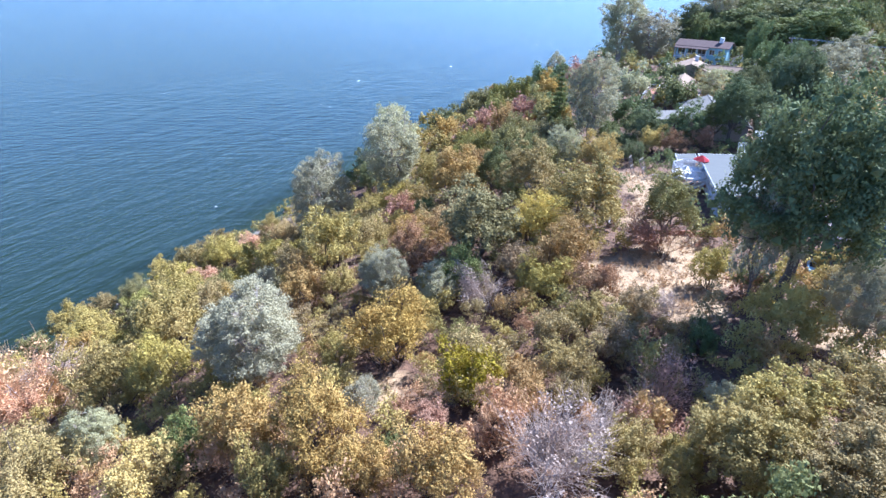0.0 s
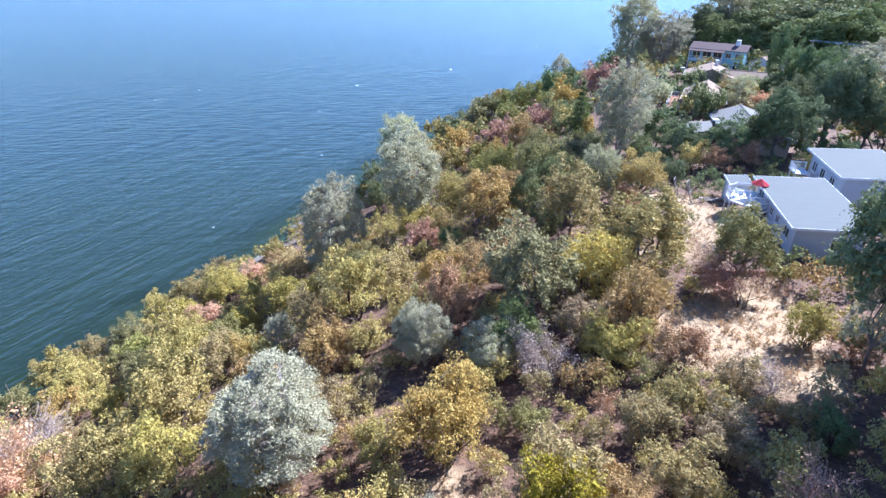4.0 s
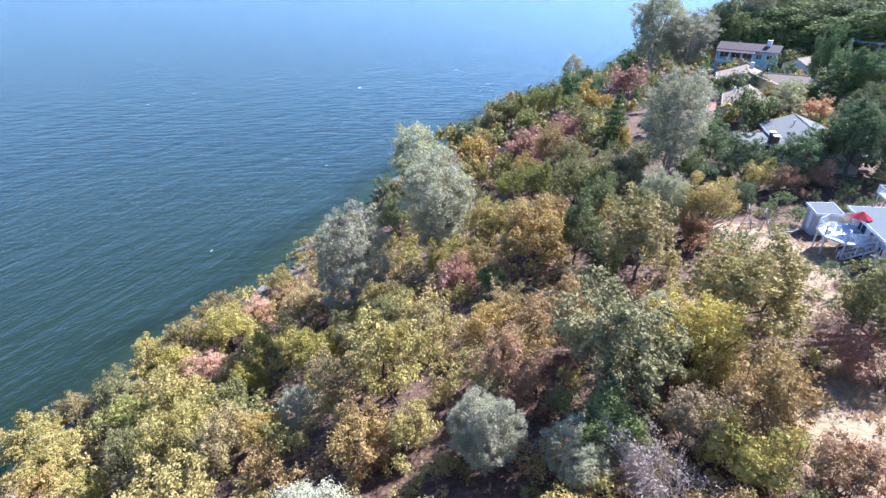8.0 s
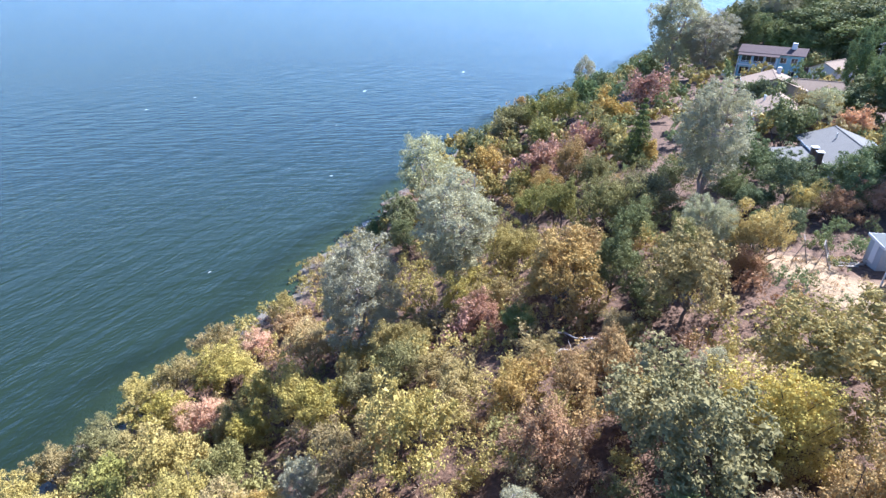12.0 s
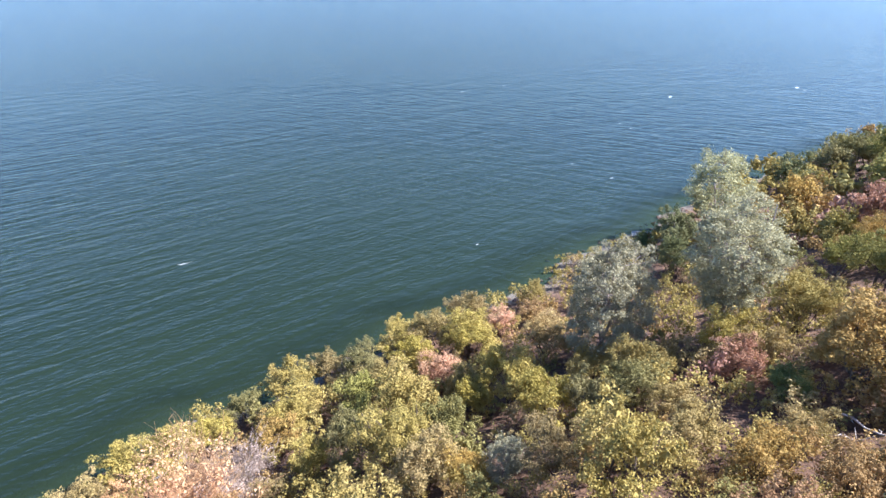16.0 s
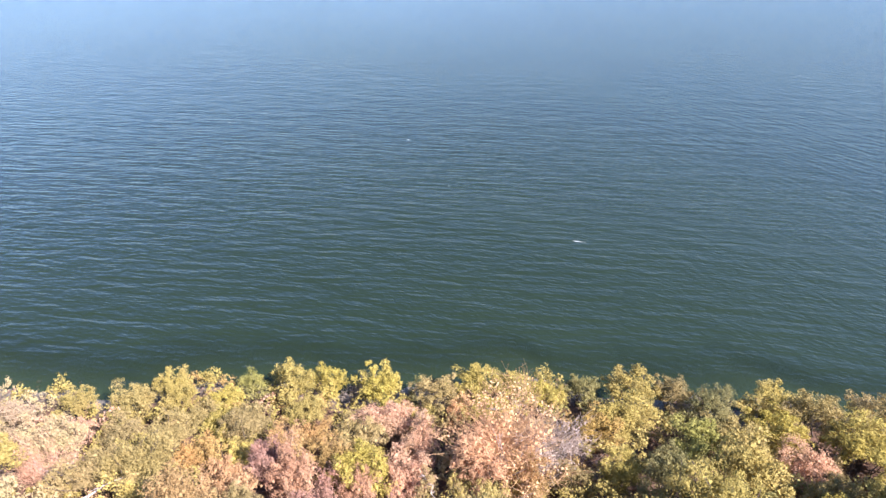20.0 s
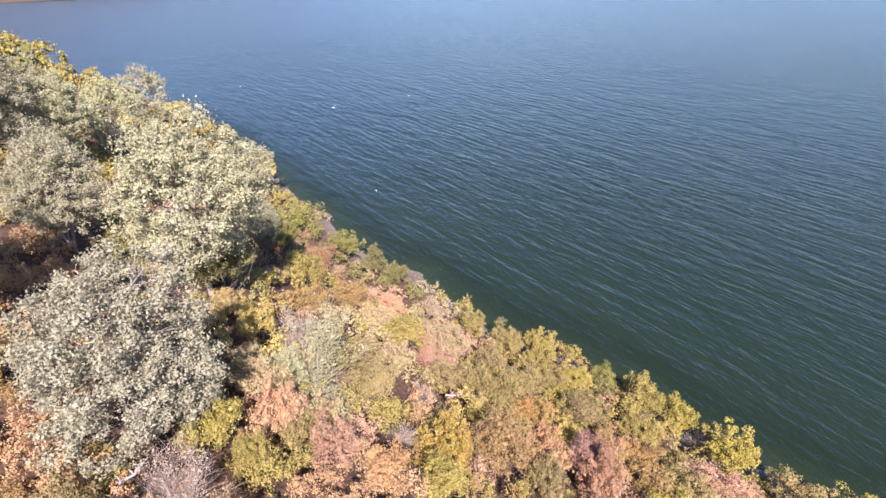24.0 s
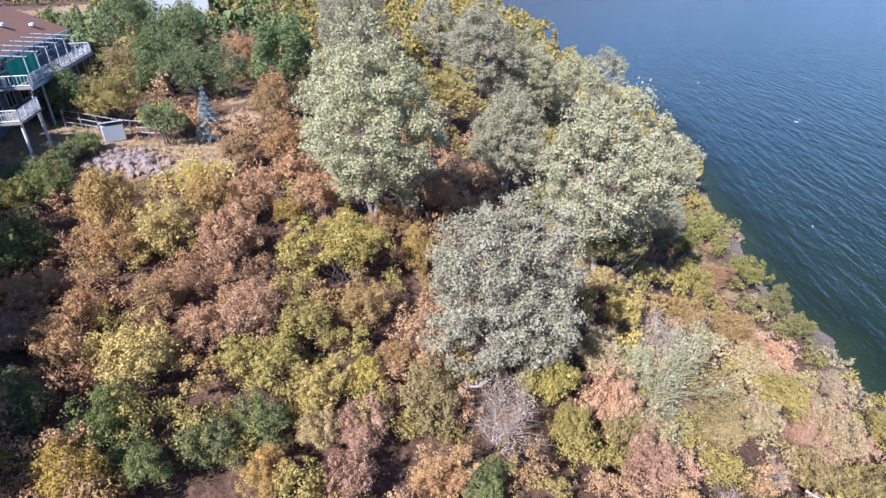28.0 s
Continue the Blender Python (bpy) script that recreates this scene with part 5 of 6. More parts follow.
SHED = root_at("garden_shed", 32.6, 70.0, 19.5, -14.5, "small grey-blue garden shed with a flat roof", "shed")
walls(SHED, 2.0, 2.6, 2.2, PAINT_GREY, -0.6, 0.1)
flat_roof(SHED, 2.0, 2.6, 2.2, 0.2, ROOF_GREY, 0.2, 0.1)
part("door", block(0.05, 0.85, 1.9), PAINT_WHITE, SHED, "", pose(-1.02, 0, 0.97))

# ---- neighbour with the same roof ----
HB = root_at("house", 47.0, 69.8, 19.6, -14.5, "blue-grey house with a flat pale roof", "house")
walls(HB, 7.0, 10.0, 4.0, PAINT_BLUE)
flat_roof(HB, 7.0, 10.0, 4.0, 0.4, ROOF_GREY)
for wy in (3.2, 0.6, -2.4):
    window_in(HB, -3.5, wy, 2.5, 1.3, 1.2, -90)
PB = root_at("porch", 42.3, 73.4, 21.6, -14.5, "small white railed porch beside the house", "porch")
part("floor", block(1.8, 2.2, 0.15), PAINT_WHITE, PB)
railing(PB, (-0.9, -1.1, 0), (-0.9, 1.1, 0), PAINT_WHITE)
railing(PB, (-0.9, 1.1, 0), (0.9, 1.1, 0), PAINT_WHITE)
for a in (-0.8, 0.8):
    part("leg", rod((-0.8, a, -2.6), (-0.8, a, 0), 0.07, 6), PAINT_WHITE, PB)

# ---- house with the large grey roof ----
HC = root_at("house", 48.4, 97.6, 17.9, -16, "tan house with a large grey shingle roof", "house")
walls(HC, 9, 15.5, 2.9, PAINT_TAN)
for s in (-7.6, 7.6):
    gable_wall(HC, 9, s, 2.9, 1.6, PAINT_TAN)
gable_roof(HC, 9, 15.5, 2.9, 1.6, ROOF_DARK)
for wy in (5.5, 1.5, -5.5):
    window_in(HC, -4.5, wy, 1.6, 1.5, 1.1, -90)
for cy in (-1.9, -4.0):
    stack = part("chimney", block(0.7, 0.8, 4.6, 0.03), BARK_DARK, HC, "dark brick chimney with a white cap", pose(-5.5, cy, 1.7))
    part("chimney_cap", block(0.9, 1.0, 0.12, 0.02), PAINT_WHITE, stack, "", pose(0, 0, 2.36))
part("porch_roof", slab([(-9.6, -3.2, 2.05), (-9.6, 3.5, 2.05), (-4.4, 3.5, 2.6), (-4.4, -3.2, 2.6)], 0.14), ROOF_DARK, HC)
for yy in (-3.0, 0.2, 3.3):
    part("porch_post", rod((-9.4, yy, -1.0), (-9.4, yy, 1.95), 0.08, 6), PAINT_WHITE, HC)
part("vent_pipe", rod((-1.5, 3, 3.6), (-1.5, 3, 4.9), 0.1, 8), METAL, HC)

# ---- tan house with a white-railed deck ----
HD = root_at("house", 52.2, 122.5, 17.4, -27, "tan house with a shingled gable roof", "house")
walls(HD, 7.6, 11.5, 3.1, PAINT_TAN)
for s in (-5.6, 5.6):
    gable_wall(HD, 7.6, s, 3.1, 1.9, PAINT_TAN)
gable_roof(HD, 7.6, 11.5, 3.1, 1.9, ROOF_TAN)
for wy in (3.5, 0, -3.2):
    window_in(HD, -3.8, wy, 1.8, 1.6, 1.2, -90)
part("vent_pipe", rod((-2.4, 3.6, 3.5), (-2.4, 3.6, 4.9), 0.2, 8), PAINT_WHITE, HD, "white roof vent")
DD = root_at("terrace_deck", 46.6, 123.2, 18.9, -27, "long white-railed timber deck on posts beside the tan house", "deck")
part("floor", block(2.8, 12, 0.2), WOOD_RED, DD, "", pose(0, 0, -0.1))
railing(DD, (-1.3, -5.9, 0), (-1.3, 5.9, 0), PAINT_WHITE, 1.0, 0.25)
railing(DD, (-1.3, -5.9, 0), (1.3, -5.9, 0), PAINT_WHITE, 1.0, 0.25)
railing(DD, (-1.3, 5.9, 0), (1.3, 5.9, 0), PAINT_WHITE, 1.0, 0.25)
part("skirt", block(0.08, 11.9, 0.6), PAINT_WHITE, DD, "", pose(-1.43, 0, -0.3))
for yy in (-5.7, -2, 2, 5.7):
    part("leg", rod((-1.2, yy, -3.2), (-1.2, yy, -0.1), 0.09, 6), PAINT_WHITE, DD)

# ---- tan house with two wings ----
HE = root_at("house", 63.6, 145.0, 17.3, -25, "tan shingled house with a broad gable roof", "house")
walls(HE, 11, 10, 3.2, PAINT_TAN)
for s in (-4.9, 4.9):
    gable_wall(HE, 11, s, 3.2, 2.0, PAINT_TAN)
gable_roof(HE, 11, 10, 3.2, 2.0, ROOF_TAN)
for wy in (-3, 0, 3):
    window_in(HE, 5.5, wy, 1.9, 1.6, 1.2, 90)
    window_in(HE, -5.5, wy, 1.9, 1.6, 1.2, -90)
part("chimney", block(0.8, 0.8, 1.6, 0.03), PAINT_WHITE, HE, "", pose(0.9, 2.5, 5.5))
HE2 = root_at("house", 71.0, 141.5, 17.3, 62, "tan house with a low gable roof", "house")
walls(HE2, 7, 10, 3.0, PAINT_TAN)
for s in (-4.9, 4.9):
    gable_wall(HE2, 7, s, 3.0, 1.5, PAINT_TAN)
gable_roof(HE2, 7, 10, 3.0, 1.5, ROOF_TAN)
for wy in (-2.5, 2.0):
    window_in(HE2, -3.5, wy, 1.8, 1.4, 1.1, -90)

# ---- two-storey pale aqua house ----
HF = root_at("house", 77.8, 171.2, 17.2, -37, "two-storey pale aqua house with balconies and a low red-brown roof", "house")
walls(HF, 14, 6.5, 5.9, PAINT_AQUA)
for s in (-1, 1):
    part("roof", slab([(-7.6, s * 4.0, 5.8), (7.6, s * 4.0, 5.8), (7.6, 0, 7.2), (-7.6, 0, 7.2)], 0.16), ROOF_RED, HF)
for s in (-6.9, 6.9):
    bm = bmesh.new()
    a = [bm.verts.new((s + d, y, z)) for d in (-0.09, 0.09) for y, z in ((-3.25, 5.9), (3.25, 5.9), (0, 7.0))]
    bm.faces.new(a[:3])
    bm.faces.new(a[3:][::-1])
    for i in range(3):
        bm.faces.new((a[i], a[3 + i], a[3 + (i + 1) % 3], a[(i + 1) % 3]))
    bmesh.ops.recalc_face_normals(bm, faces=bm.faces[:])
    part("gable", bm, PAINT_AQUA, HF)
part("chimney", block(1.1, 1.1, 1.8, 0.03), PAINT_WHITE, HF, "", pose(4.4, -0.4, 7.4))
# wide dark panes stand in for the shaded recesses behind and under the balcony
for wx in (-5.4, -2.6, 0.2):
    window_in(HF, wx, -3.25, 4.2, 2.3, 1.9, 0)
    window_in(HF, wx, -3.25, 1.2, 2.3, 1.9, 0)
for wx in (3.0, 5.4):
    window_in(HF, wx, -3.25, 4.4, 1.4, 1.3, 0)
    window_in(HF, wx, -3.25, 1.4, 1.4, 1.3, 0)
part("balcony", block(9.0, 1.8, 0.2), PAINT_WHITE, HF, "", pose(-2.6, -4.2, 2.8))
railing(HF, (-7.0, -5.0, 2.9), (1.8, -5.0, 2.9), PAINT_WHITE, 1.0, 0.35)
part("balcony_roof", slab([(-7.3, -5.3, 5.3), (2.1, -5.3, 5.3), (2.1, -3.2, 5.95), (-7.3, -3.2, 5.95)], 0.14), ROOF_RED, HF)
for wx in (-7.0, -4.0, -1.0, 1.8):
    part("balcony_post", rod((wx, -4.95, -0.8), (wx, -4.95, 5.2), 0.1, 6), PAINT_WHITE, HF)

# ---- small pale gabled house ----
HG = root_at("house", 87.0, 160.5, 17.6, -60, "small pale house with a low gable roof", "house")
walls(HG, 6.5, 9, 3.4, PAINT_WHITE)
for s in (-4.4, 4.4):
    gable_wall(HG, 6.5, s, 3.4, 1.5, PAINT_WHITE)
gable_roof(HG, 6.5, 9, 3.4, 1.5, ROOF_TAN)
for wy in (-2.5, 2.5):
    window_in(HG, -3.25, wy, 2.0, 1.3, 1.1, -90)

# ---- house with the angular terrace among the oaks ----
HH = root_at("house", 45.0, 45.5, 19.7, -32, "slate-blue house with large windows half hidden by trees", "house")
walls(HH, 8, 11, 6.4, PAINT_SLATE)
flat_roof(HH, 8, 11, 6.4, 0.8, ROOF_DARK)
for wy in (3.8, 1.2, -1.6, -4.2):
    window_in(HH, -4.0, wy, 4.9, 1.9, 1.7, -90)
    window_in(HH, -4.0, wy, 1.9, 1.6, 1.2, -90)
TH = root_at("angular_terrace", 38.2, 47.0, 22.9, -32, "raised grey timber terrace with a pale pink rail", "deck")
bm = slab([(-2.4, 2.2, 0), (-0.4, -4.0, 0), (3.2, -4.0, 0), (3.2, 2.2, 0)], 0.2)
part("floor", bm, WOOD_GREY, TH)
PAINT_PINK = surface("paint_pale_pink", (0.78, 0.62, 0.72), (0.84, 0.70, 0.78), 2, 0.6, 0.05)
railing(TH, (-2.3, 2.1, 0), (-0.4, -3.9, 0), PAINT_PINK, 1.0, 0.3)
railing(TH, (-2.3, 2.1, 0), (1.2, 2.1, 0), PAINT_PINK, 1.0, 0.3)
railing(TH, (-0.4, -3.9, 0), (0.9, -3.9, 0), PAINT_PINK, 1.0, 0.3)
for p in ((-2.2, 2.0), (-0.3, -3.8), (2.8, -3.8), (-1.3, -0.9)):
    part("leg", rod((p[0], p[1], -3.8), (p[0], p[1], -0.1), 0.09, 6), WOOD_GREY, TH)
part("screen", block(0.06, 5.9, 1.3), WOOD_GREY, TH, "grey board skirt", pose(-1.45, -0.9, -0.75, 0, 0, 18))
for i, (dx, dy) in enumerate(((-0.6, 1.0), (0.3, 0.2), (0.6, -1.6), (-0.1, -0.6))):
    c = TH.matrix_basis @ Vector((dx, dy, 0))
    ch = root_at("patio_chair", c.x, c.y, c.z, 60 * i, "white patio chair on the grey terrace", "chair", "terrace chairs")
    part("seat", block(0.55, 0.55, 0.06), PAINT_WHITE, ch, "", pose(0, 0, 0.43))
    part("backrest", block(0.55, 0.05, 0.55), PAINT_WHITE, ch, "", pose(0, 0.26, 0.72, -12))
    for lx in (-0.23, 0.23):
        for ly in (-0.23, 0.23):
            part("leg", rod((lx, ly, 0), (lx, ly, 0.42), 0.025, 5), PAINT_WHITE, ch)
c = TH.matrix_basis @ Vector((0.9, 1.0, 0))
tb = root_at("round_table", c.x, c.y, c.z, 0, "round white patio table on the grey terrace", "table")
bm = bmesh.new()
bmesh.ops.create_cone(bm, cap_ends=True, segments=20, radius1=0.6, radius2=0.6, depth=0.05, matrix=Matrix.Translation((0, 0, 0.72)))
part("tabletop", bm, PAINT_WHITE, tb)
part("pedestal", rod((0, 0, 0), (0, 0, 0.7), 0.06, 8), PAINT_WHITE, tb)

# ---- two-storey house above the south yard ----
HS = root_at("house", 20.2, -45.5, 30.4, 0, "long two-storey house with a brown shingle roof", "house")
walls(HS, 11.5, 27, 6.2, PAINT_SLATE)
for s in (-13.4, 13.4):
    gable_wall(HS, 11.5, s, 6.2, 2.6, PAINT_SLATE)
gable_roof(HS, 11.5, 27, 6.2, 2.6, ROOF_BROWN, 0.9)
for wy in (-10.5, -7, -3.5, 0, 3.5, 7, 10.5):
    window_in(HS, -5.75, wy, 5.2, 2.2, 1.5, -90)
    window_in(HS, -5.75, wy, 1.9, 1.8, 1.4, -90)
for vx, vy in ((-3.4, -3.5), (-4.6, -8.5)):
    part("vent", block(0.5, 0.8, 0.35, 0.08), PAINT_WHITE, HS, "white roof vent", pose(vx, vy, 8.85 - 0.45 * abs(vx) + 0.35))
BD = root_at("balcony_deck", 12.4, -43.7, 34.3, 0, "long upper deck with white railing along the house", "deck")
part("floor", block(4.0, 21.5, 0.22), WOOD_GREY, BD, "", pose(0, 0, -0.12))
part("fascia", block(0.08, 21.5, 0.36), PAINT_GREY, BD, "pale grey fascia board", pose(-2.03, 0, -0.18))
railing(BD, (-1.95, -10.6, 0), (-1.95, 10.6, 0), PAINT_WHITE, 1.0, 0.3)
railing(BD, (-1.95, -10.6, 0), (1.9, -10.6, 0), PAINT_WHITE, 1.0, 0.3)
railing(BD, (-1.95, 10.6, 0), (1.9, 10.6, 0), PAINT_WHITE, 1.0, 0.3)
for i in range(8):
    yy = -10.2 + 20.4 * i / 7
    part("support_post", rod((-1.7, yy, -5.2), (-1.7, yy, -0.1), 0.1, 6), PAINT_GREY, BD)
PG = root_at("pergola", 12.4, -41.5, 34.3, 0, "grey metal pergola frame over the upper deck", "pergola")
for i in range(6):
    yy = -7.5 + 3.0 * i
    part("post", rod((-1.85, yy, 0), (-1.85, yy, 2.35), 0.06, 6), PAINT_GREY, PG)
    part("rafter", rod((-2.1, yy, 2.4), (2.0, yy, 2.75), 0.05, 4), PAINT_GREY, PG)
for i in range(5):
    part("purlin", rod((-1.9 + 0.9 * i, -7.8, 2.45 + 0.075 * i), (-1.9 + 0.9 * i, 7.8, 2.45 + 0.075 * i), 0.035, 4), PAINT_GREY, PG)
TP = root_at("tarpaulin_screen", 12.0, -36.5, 34.4, 0, "teal tarpaulin screen hung under the pergola", "screen")
bm = bmesh.new()
gx = [[bm.verts.new((0.12 * math.sin(i * 1.3) - 0.4 + 0.02 * j, -3.5 + 7.0 * i / 12, 2.1 * j / 3)) for j in range(4)] for i in range(13)]
for i in range(12):
    for j in range(3):
        bm.faces.new((gx[i][j], gx[i + 1][j], gx[i + 1][j + 1], gx[i][j + 1]))
sol = bmesh.ops.solidify(bm, geom=bm.faces[:], thickness=0.02)
part("cloth", bm, TEAL_CLOTH, TP)
part("hem_rod", rod((-0.4, -3.5, 2.1), (-0.4, 3.5, 2.1), 0.03, 6), METAL, TP)
LD = root_at("lower_deck", 11.6, -29.5, 32.6, 0, "lower white-railed deck on tall posts", "deck")
part("floor", block(4.4, 5.0, 0.2), WOOD_GREY, LD, "", pose(0.4, 0, -0.1))
railing(LD, (-1.7, -2.4, 0), (-1.7, 2.4, 0), PAINT_WHITE, 1.0, 0.2)
railing(LD, (-1.7, 2.4, 0), (2.5, 2.4, 0), PAINT_WHITE, 1.0, 0.2)
for p in ((-1.6, -2.2), (-1.6, 2.2), (2.2, 2.2)):
    part("leg", rod((p[0], p[1], -4.6), (p[0], p[1], -0.1), 0.11, 6), PAINT_WHITE, LD)

# ---- tall white building beyond ----
HW = root_at("house", 6.0, -104.0, 31.0, 14, "tall white-walled house seen beyond the trees", "house")
walls(HW, 10, 12, 10.5, PAINT_WHITE, -2)
hip_roof(HW, 10, 12, 10.5, 2.0, ROOF_DARK)
for wy in (-3.5, -1, 1.5, 4):
    window_in(HW, -5.0, wy, 8.2, 1.3, 1.5, -90)
    window_in(HW, -5.0, wy, 4.6, 1.3, 1.5, -90)


# ---- poles and wires ----
def pole(x, y, tall):
    z = ground_z(x, y)
    r = root_at("utility_pole", x, y, z - 0.3, 25, "weathered wooden utility pole with crossarms", "utility pole", "utility poles")
    bm = bmesh.new()
    bmesh.ops.create_cone(bm, cap_ends=True, segments=10, radius1=0.17, radius2=0.11, depth=tall, matrix=Matrix.Translation((0, 0, tall / 2)))
    part("shaft", bm, WOOD_GREY, r)
    for h, l in ((tall - 0.4, 2.4), (tall - 1.5, 1.8)):
        part("crossarm", block(l, 0.12, 0.14, 0.01), WOOD_GREY, r, "", pose(0, 0.13, h))
        for k in (-0.45, 0.0, 0.45):
            part("insulator", rod((k * l, 0.13, h + 0.07), (k * l, 0.13, h + 0.25), 0.05, 6), PAINT_WHITE, r)
        part("brace", rod((-0.5, 0.1, h), (0, 0.1, h - 0.6), 0.025, 4), METAL, r)
        part("brace", rod((0.5, 0.1, h), (0, 0.1, h - 0.6), 0.025, 4), METAL, r)
    part("guy_wire", rod((0.1, 0, tall - 1.6), (3.2, 1.5, 0.2), 0.02, 4), METAL, r)
    return r.matrix_basis, tall


POLES = [pole(94.5, 157.0, 10.2), pole(99.0, 153.5, 9.6), pole(128.0, 118.0, 10.5)]


def wire(a, b, sag):
    n = 14
    pts = [a.lerp(b, i / n) - Vector((0, 0, sag * 4 * (i / n) * (1 - i / n))) for i in range(n + 1)]
    v, f = tube([p[:] for p in pts], 0.025, 0.025, 4)
    w = new("overhead_wire", mesh_of("overhead_wire", [(v, f)], METAL))
    tagged(w, "thin overhead wire strung between the poles", "wire", "overhead wires")


for k in (-1.08, 0.0, 1.08):
    tops = [m @ Vector((k, 0.13, t - 0.15)) for m, t in POLES]
    wire(tops[0], tops[1], 0.15)
    wire(tops[1], tops[2], 1.2)

# ---- parked white van ----
VAN_PAINT = surface("van_white", (0.74, 0.75, 0.76), (0.80, 0.80, 0.80), 1, 0.3, 0.0)
RUBBER = surface("tyre_rubber", (0.02, 0.02, 0.02), (0.035, 0.035, 0.035), 8, 0.9, 0.2)


def vehicle(x, y, yaw, paint, length, label, category, high):
    r = root_at(category.replace(" ", "_"), x, y, ground_z(x, y) + 0.02, yaw, label, category)
    bm = block(length, 1.85, 0.75, 0.12)
    part("body", bm, paint, r, "", pose(0, 0, 0.72))
    cab = block(length * 0.62, 1.7, high, 0.22)
    part("cabin", cab, paint, r, "", pose(-length * 0.08, 0, 1.05 + high / 2))
    for s in (-1, 1):
        part("side_window", block(length * 0.5, 0.02, high * 0.5, 0), GLASS, r, "", pose(-length * 0.08, s * 0.855, 1.12 + high * 0.5))
        part("headlight", block(0.06, 0.3, 0.16, 0.02), GLASS, r, "", pose(length / 2 + 0.01, s * 0.65, 0.85))
        for fx in (-0.32, 0.32):
            w = part("wheel", rod((0, -0.11, 0), (0, 0.11, 0), 0.33, 16), RUBBER, r, "", pose(fx * length, s * 0.85, 0.33))
            part("rim", rod((0, -0.12, 0), (0, 0.12, 0), 0.19, 12), METAL, w)
    part("windscreen", block(0.03, 1.45, high * 0.6, 0), GLASS, r, "", pose(length * 0.232, 0, 1.1 + high / 2))
    part("bumper", block(0.14, 1.8, 0.2, 0.03), METAL, r, "", pose(length / 2 + 0.03, 0, 0.45))
    return r


vehicle(102.5, 163.5, 20, VAN_PAINT, 5.2, "white van parked on the lane", "van", 1.0)
vehicle(68.5, 176.0, -25, VAN_PAINT, 4.3, "white car parked beside the aqua house", "car", 0.55)

# ---- yard by the sun deck: wire panels, planks, low log wall ----
for i, (x, y, yaw, lean) in enumerate(((26.4, 71.4, 60, 18), (27.6, 69.8, 52, 24))):
    tr = root_at("trellis", x, y, ground_z(x, y), yaw, "leaning wooden frame with rusty wire mesh", "trellis", "wire panels")
    tr.matrix_basis = tr.matrix_basis @ pose(0, 0, 0, -lean)
    for a, b in (((-0.7, 0, 0), (-0.7, 0, 2.6)), ((0.7, 0, 0), (0.7, 0, 2.6)), ((-0.7, 0, 0.05), (0.7, 0, 0.05)), ((-0.7, 0, 2.6), (0.7, 0, 2.6)), ((-0.7, 0, 1.3), (0.7, 0, 1.3))):
        part("frame_bar", rod(a, b, 0.045, 4), WOOD_GREY, tr)
    for k in range(1, 9):
        part("wire", rod((-0.7 + 1.4 * k / 9, 0, 0), (-0.7 + 1.4 * k / 9, 0, 2.6), 0.008, 3), METAL, tr)
    part("prop", rod((0, 0, 2.0), (0.2, 1.3, 0.0), 0.04, 4), WOOD_GREY, tr)

for i in range(7):
    x, y = 29.6 + 0.28 * i + RNG.normal() * 0.15, 70.6 + RNG.normal() * 0.35
    bm = block(RNG.uniform(1.6, 2.8), 0.22, 0.06, 0.01)
    pl = new("plank", bpy.data.meshes.new("plank"))
    bm.to_mesh(pl.data)
    bm.free()
    pl.data.materials.append(WOOD_GREY)
    pl.matrix_basis = pose(x, y, ground_z(x, y) + 0.06 + 0.05 * (i % 3), 0, float(RNG.normal() * 3), float(RNG.uniform(-25, 25)))
    tagged(pl, "weathered grey plank lying on bare earth", "plank", "loose planks")

LOGW = root_at("log_wall", 24.0, 50.6, ground_z(24, 50.6) - 0.05, -4, "low retaining wall of stacked brown timbers", "retaining wall")
for i in range(4):
    for j in range(2):
        part("timber", block(2.3, 0.22, 0.22, 0.03), WOOD_RED, LOGW, "", pose(-3.5 + 2.33 * i + 0.4 * j, 0, 0.12 + 0.235 * j))
for i in range(4):
    part("stake", rod((-3.9 + 2.5 * i, -0.18, -0.1), (-3.9 + 2.5 * i, -0.18, 0.75), 0.06, 5), WOOD_GREY, LOGW)

# ---- pale blue kayak under the oak ----
KY = root_at("kayak", 34.2, 43.8, ground_z(34.2, 43.8), 60, "pale blue plastic kayak lying under the tree", "kayak")
bm = bmesh.new()
rings = []
for i in range(11):
    u = i / 10 * 2 - 1
    w = 0.38 * math.sqrt(max(1 - abs(u) ** 2.2, 0.004))
    rings.append([bm.verts.new((u * 1.6, w * math.cos(a), 0.2 + 0.17 * math.sin(a) * (0.4 + 0.6 * w / 0.38) + 0.08 * u * u)) for a in [2 * math.pi * k / 10 for k in range(10)]])
for i in range(10):
    for k in range(10):
        bm.faces.new((rings[i][k], rings[i][(k + 1) % 10], rings[i + 1][(k + 1) % 10], rings[i + 1][k]))
bm.faces.new(rings[0])
bm.faces.new(rings[-1][::-1])
part("hull", bm, PLASTIC_BLUE, KY)
part("seat_well", block(0.9, 0.42, 0.06, 0.02), RUBBER, KY, "dark cockpit opening", pose(0, 0, 0.37))

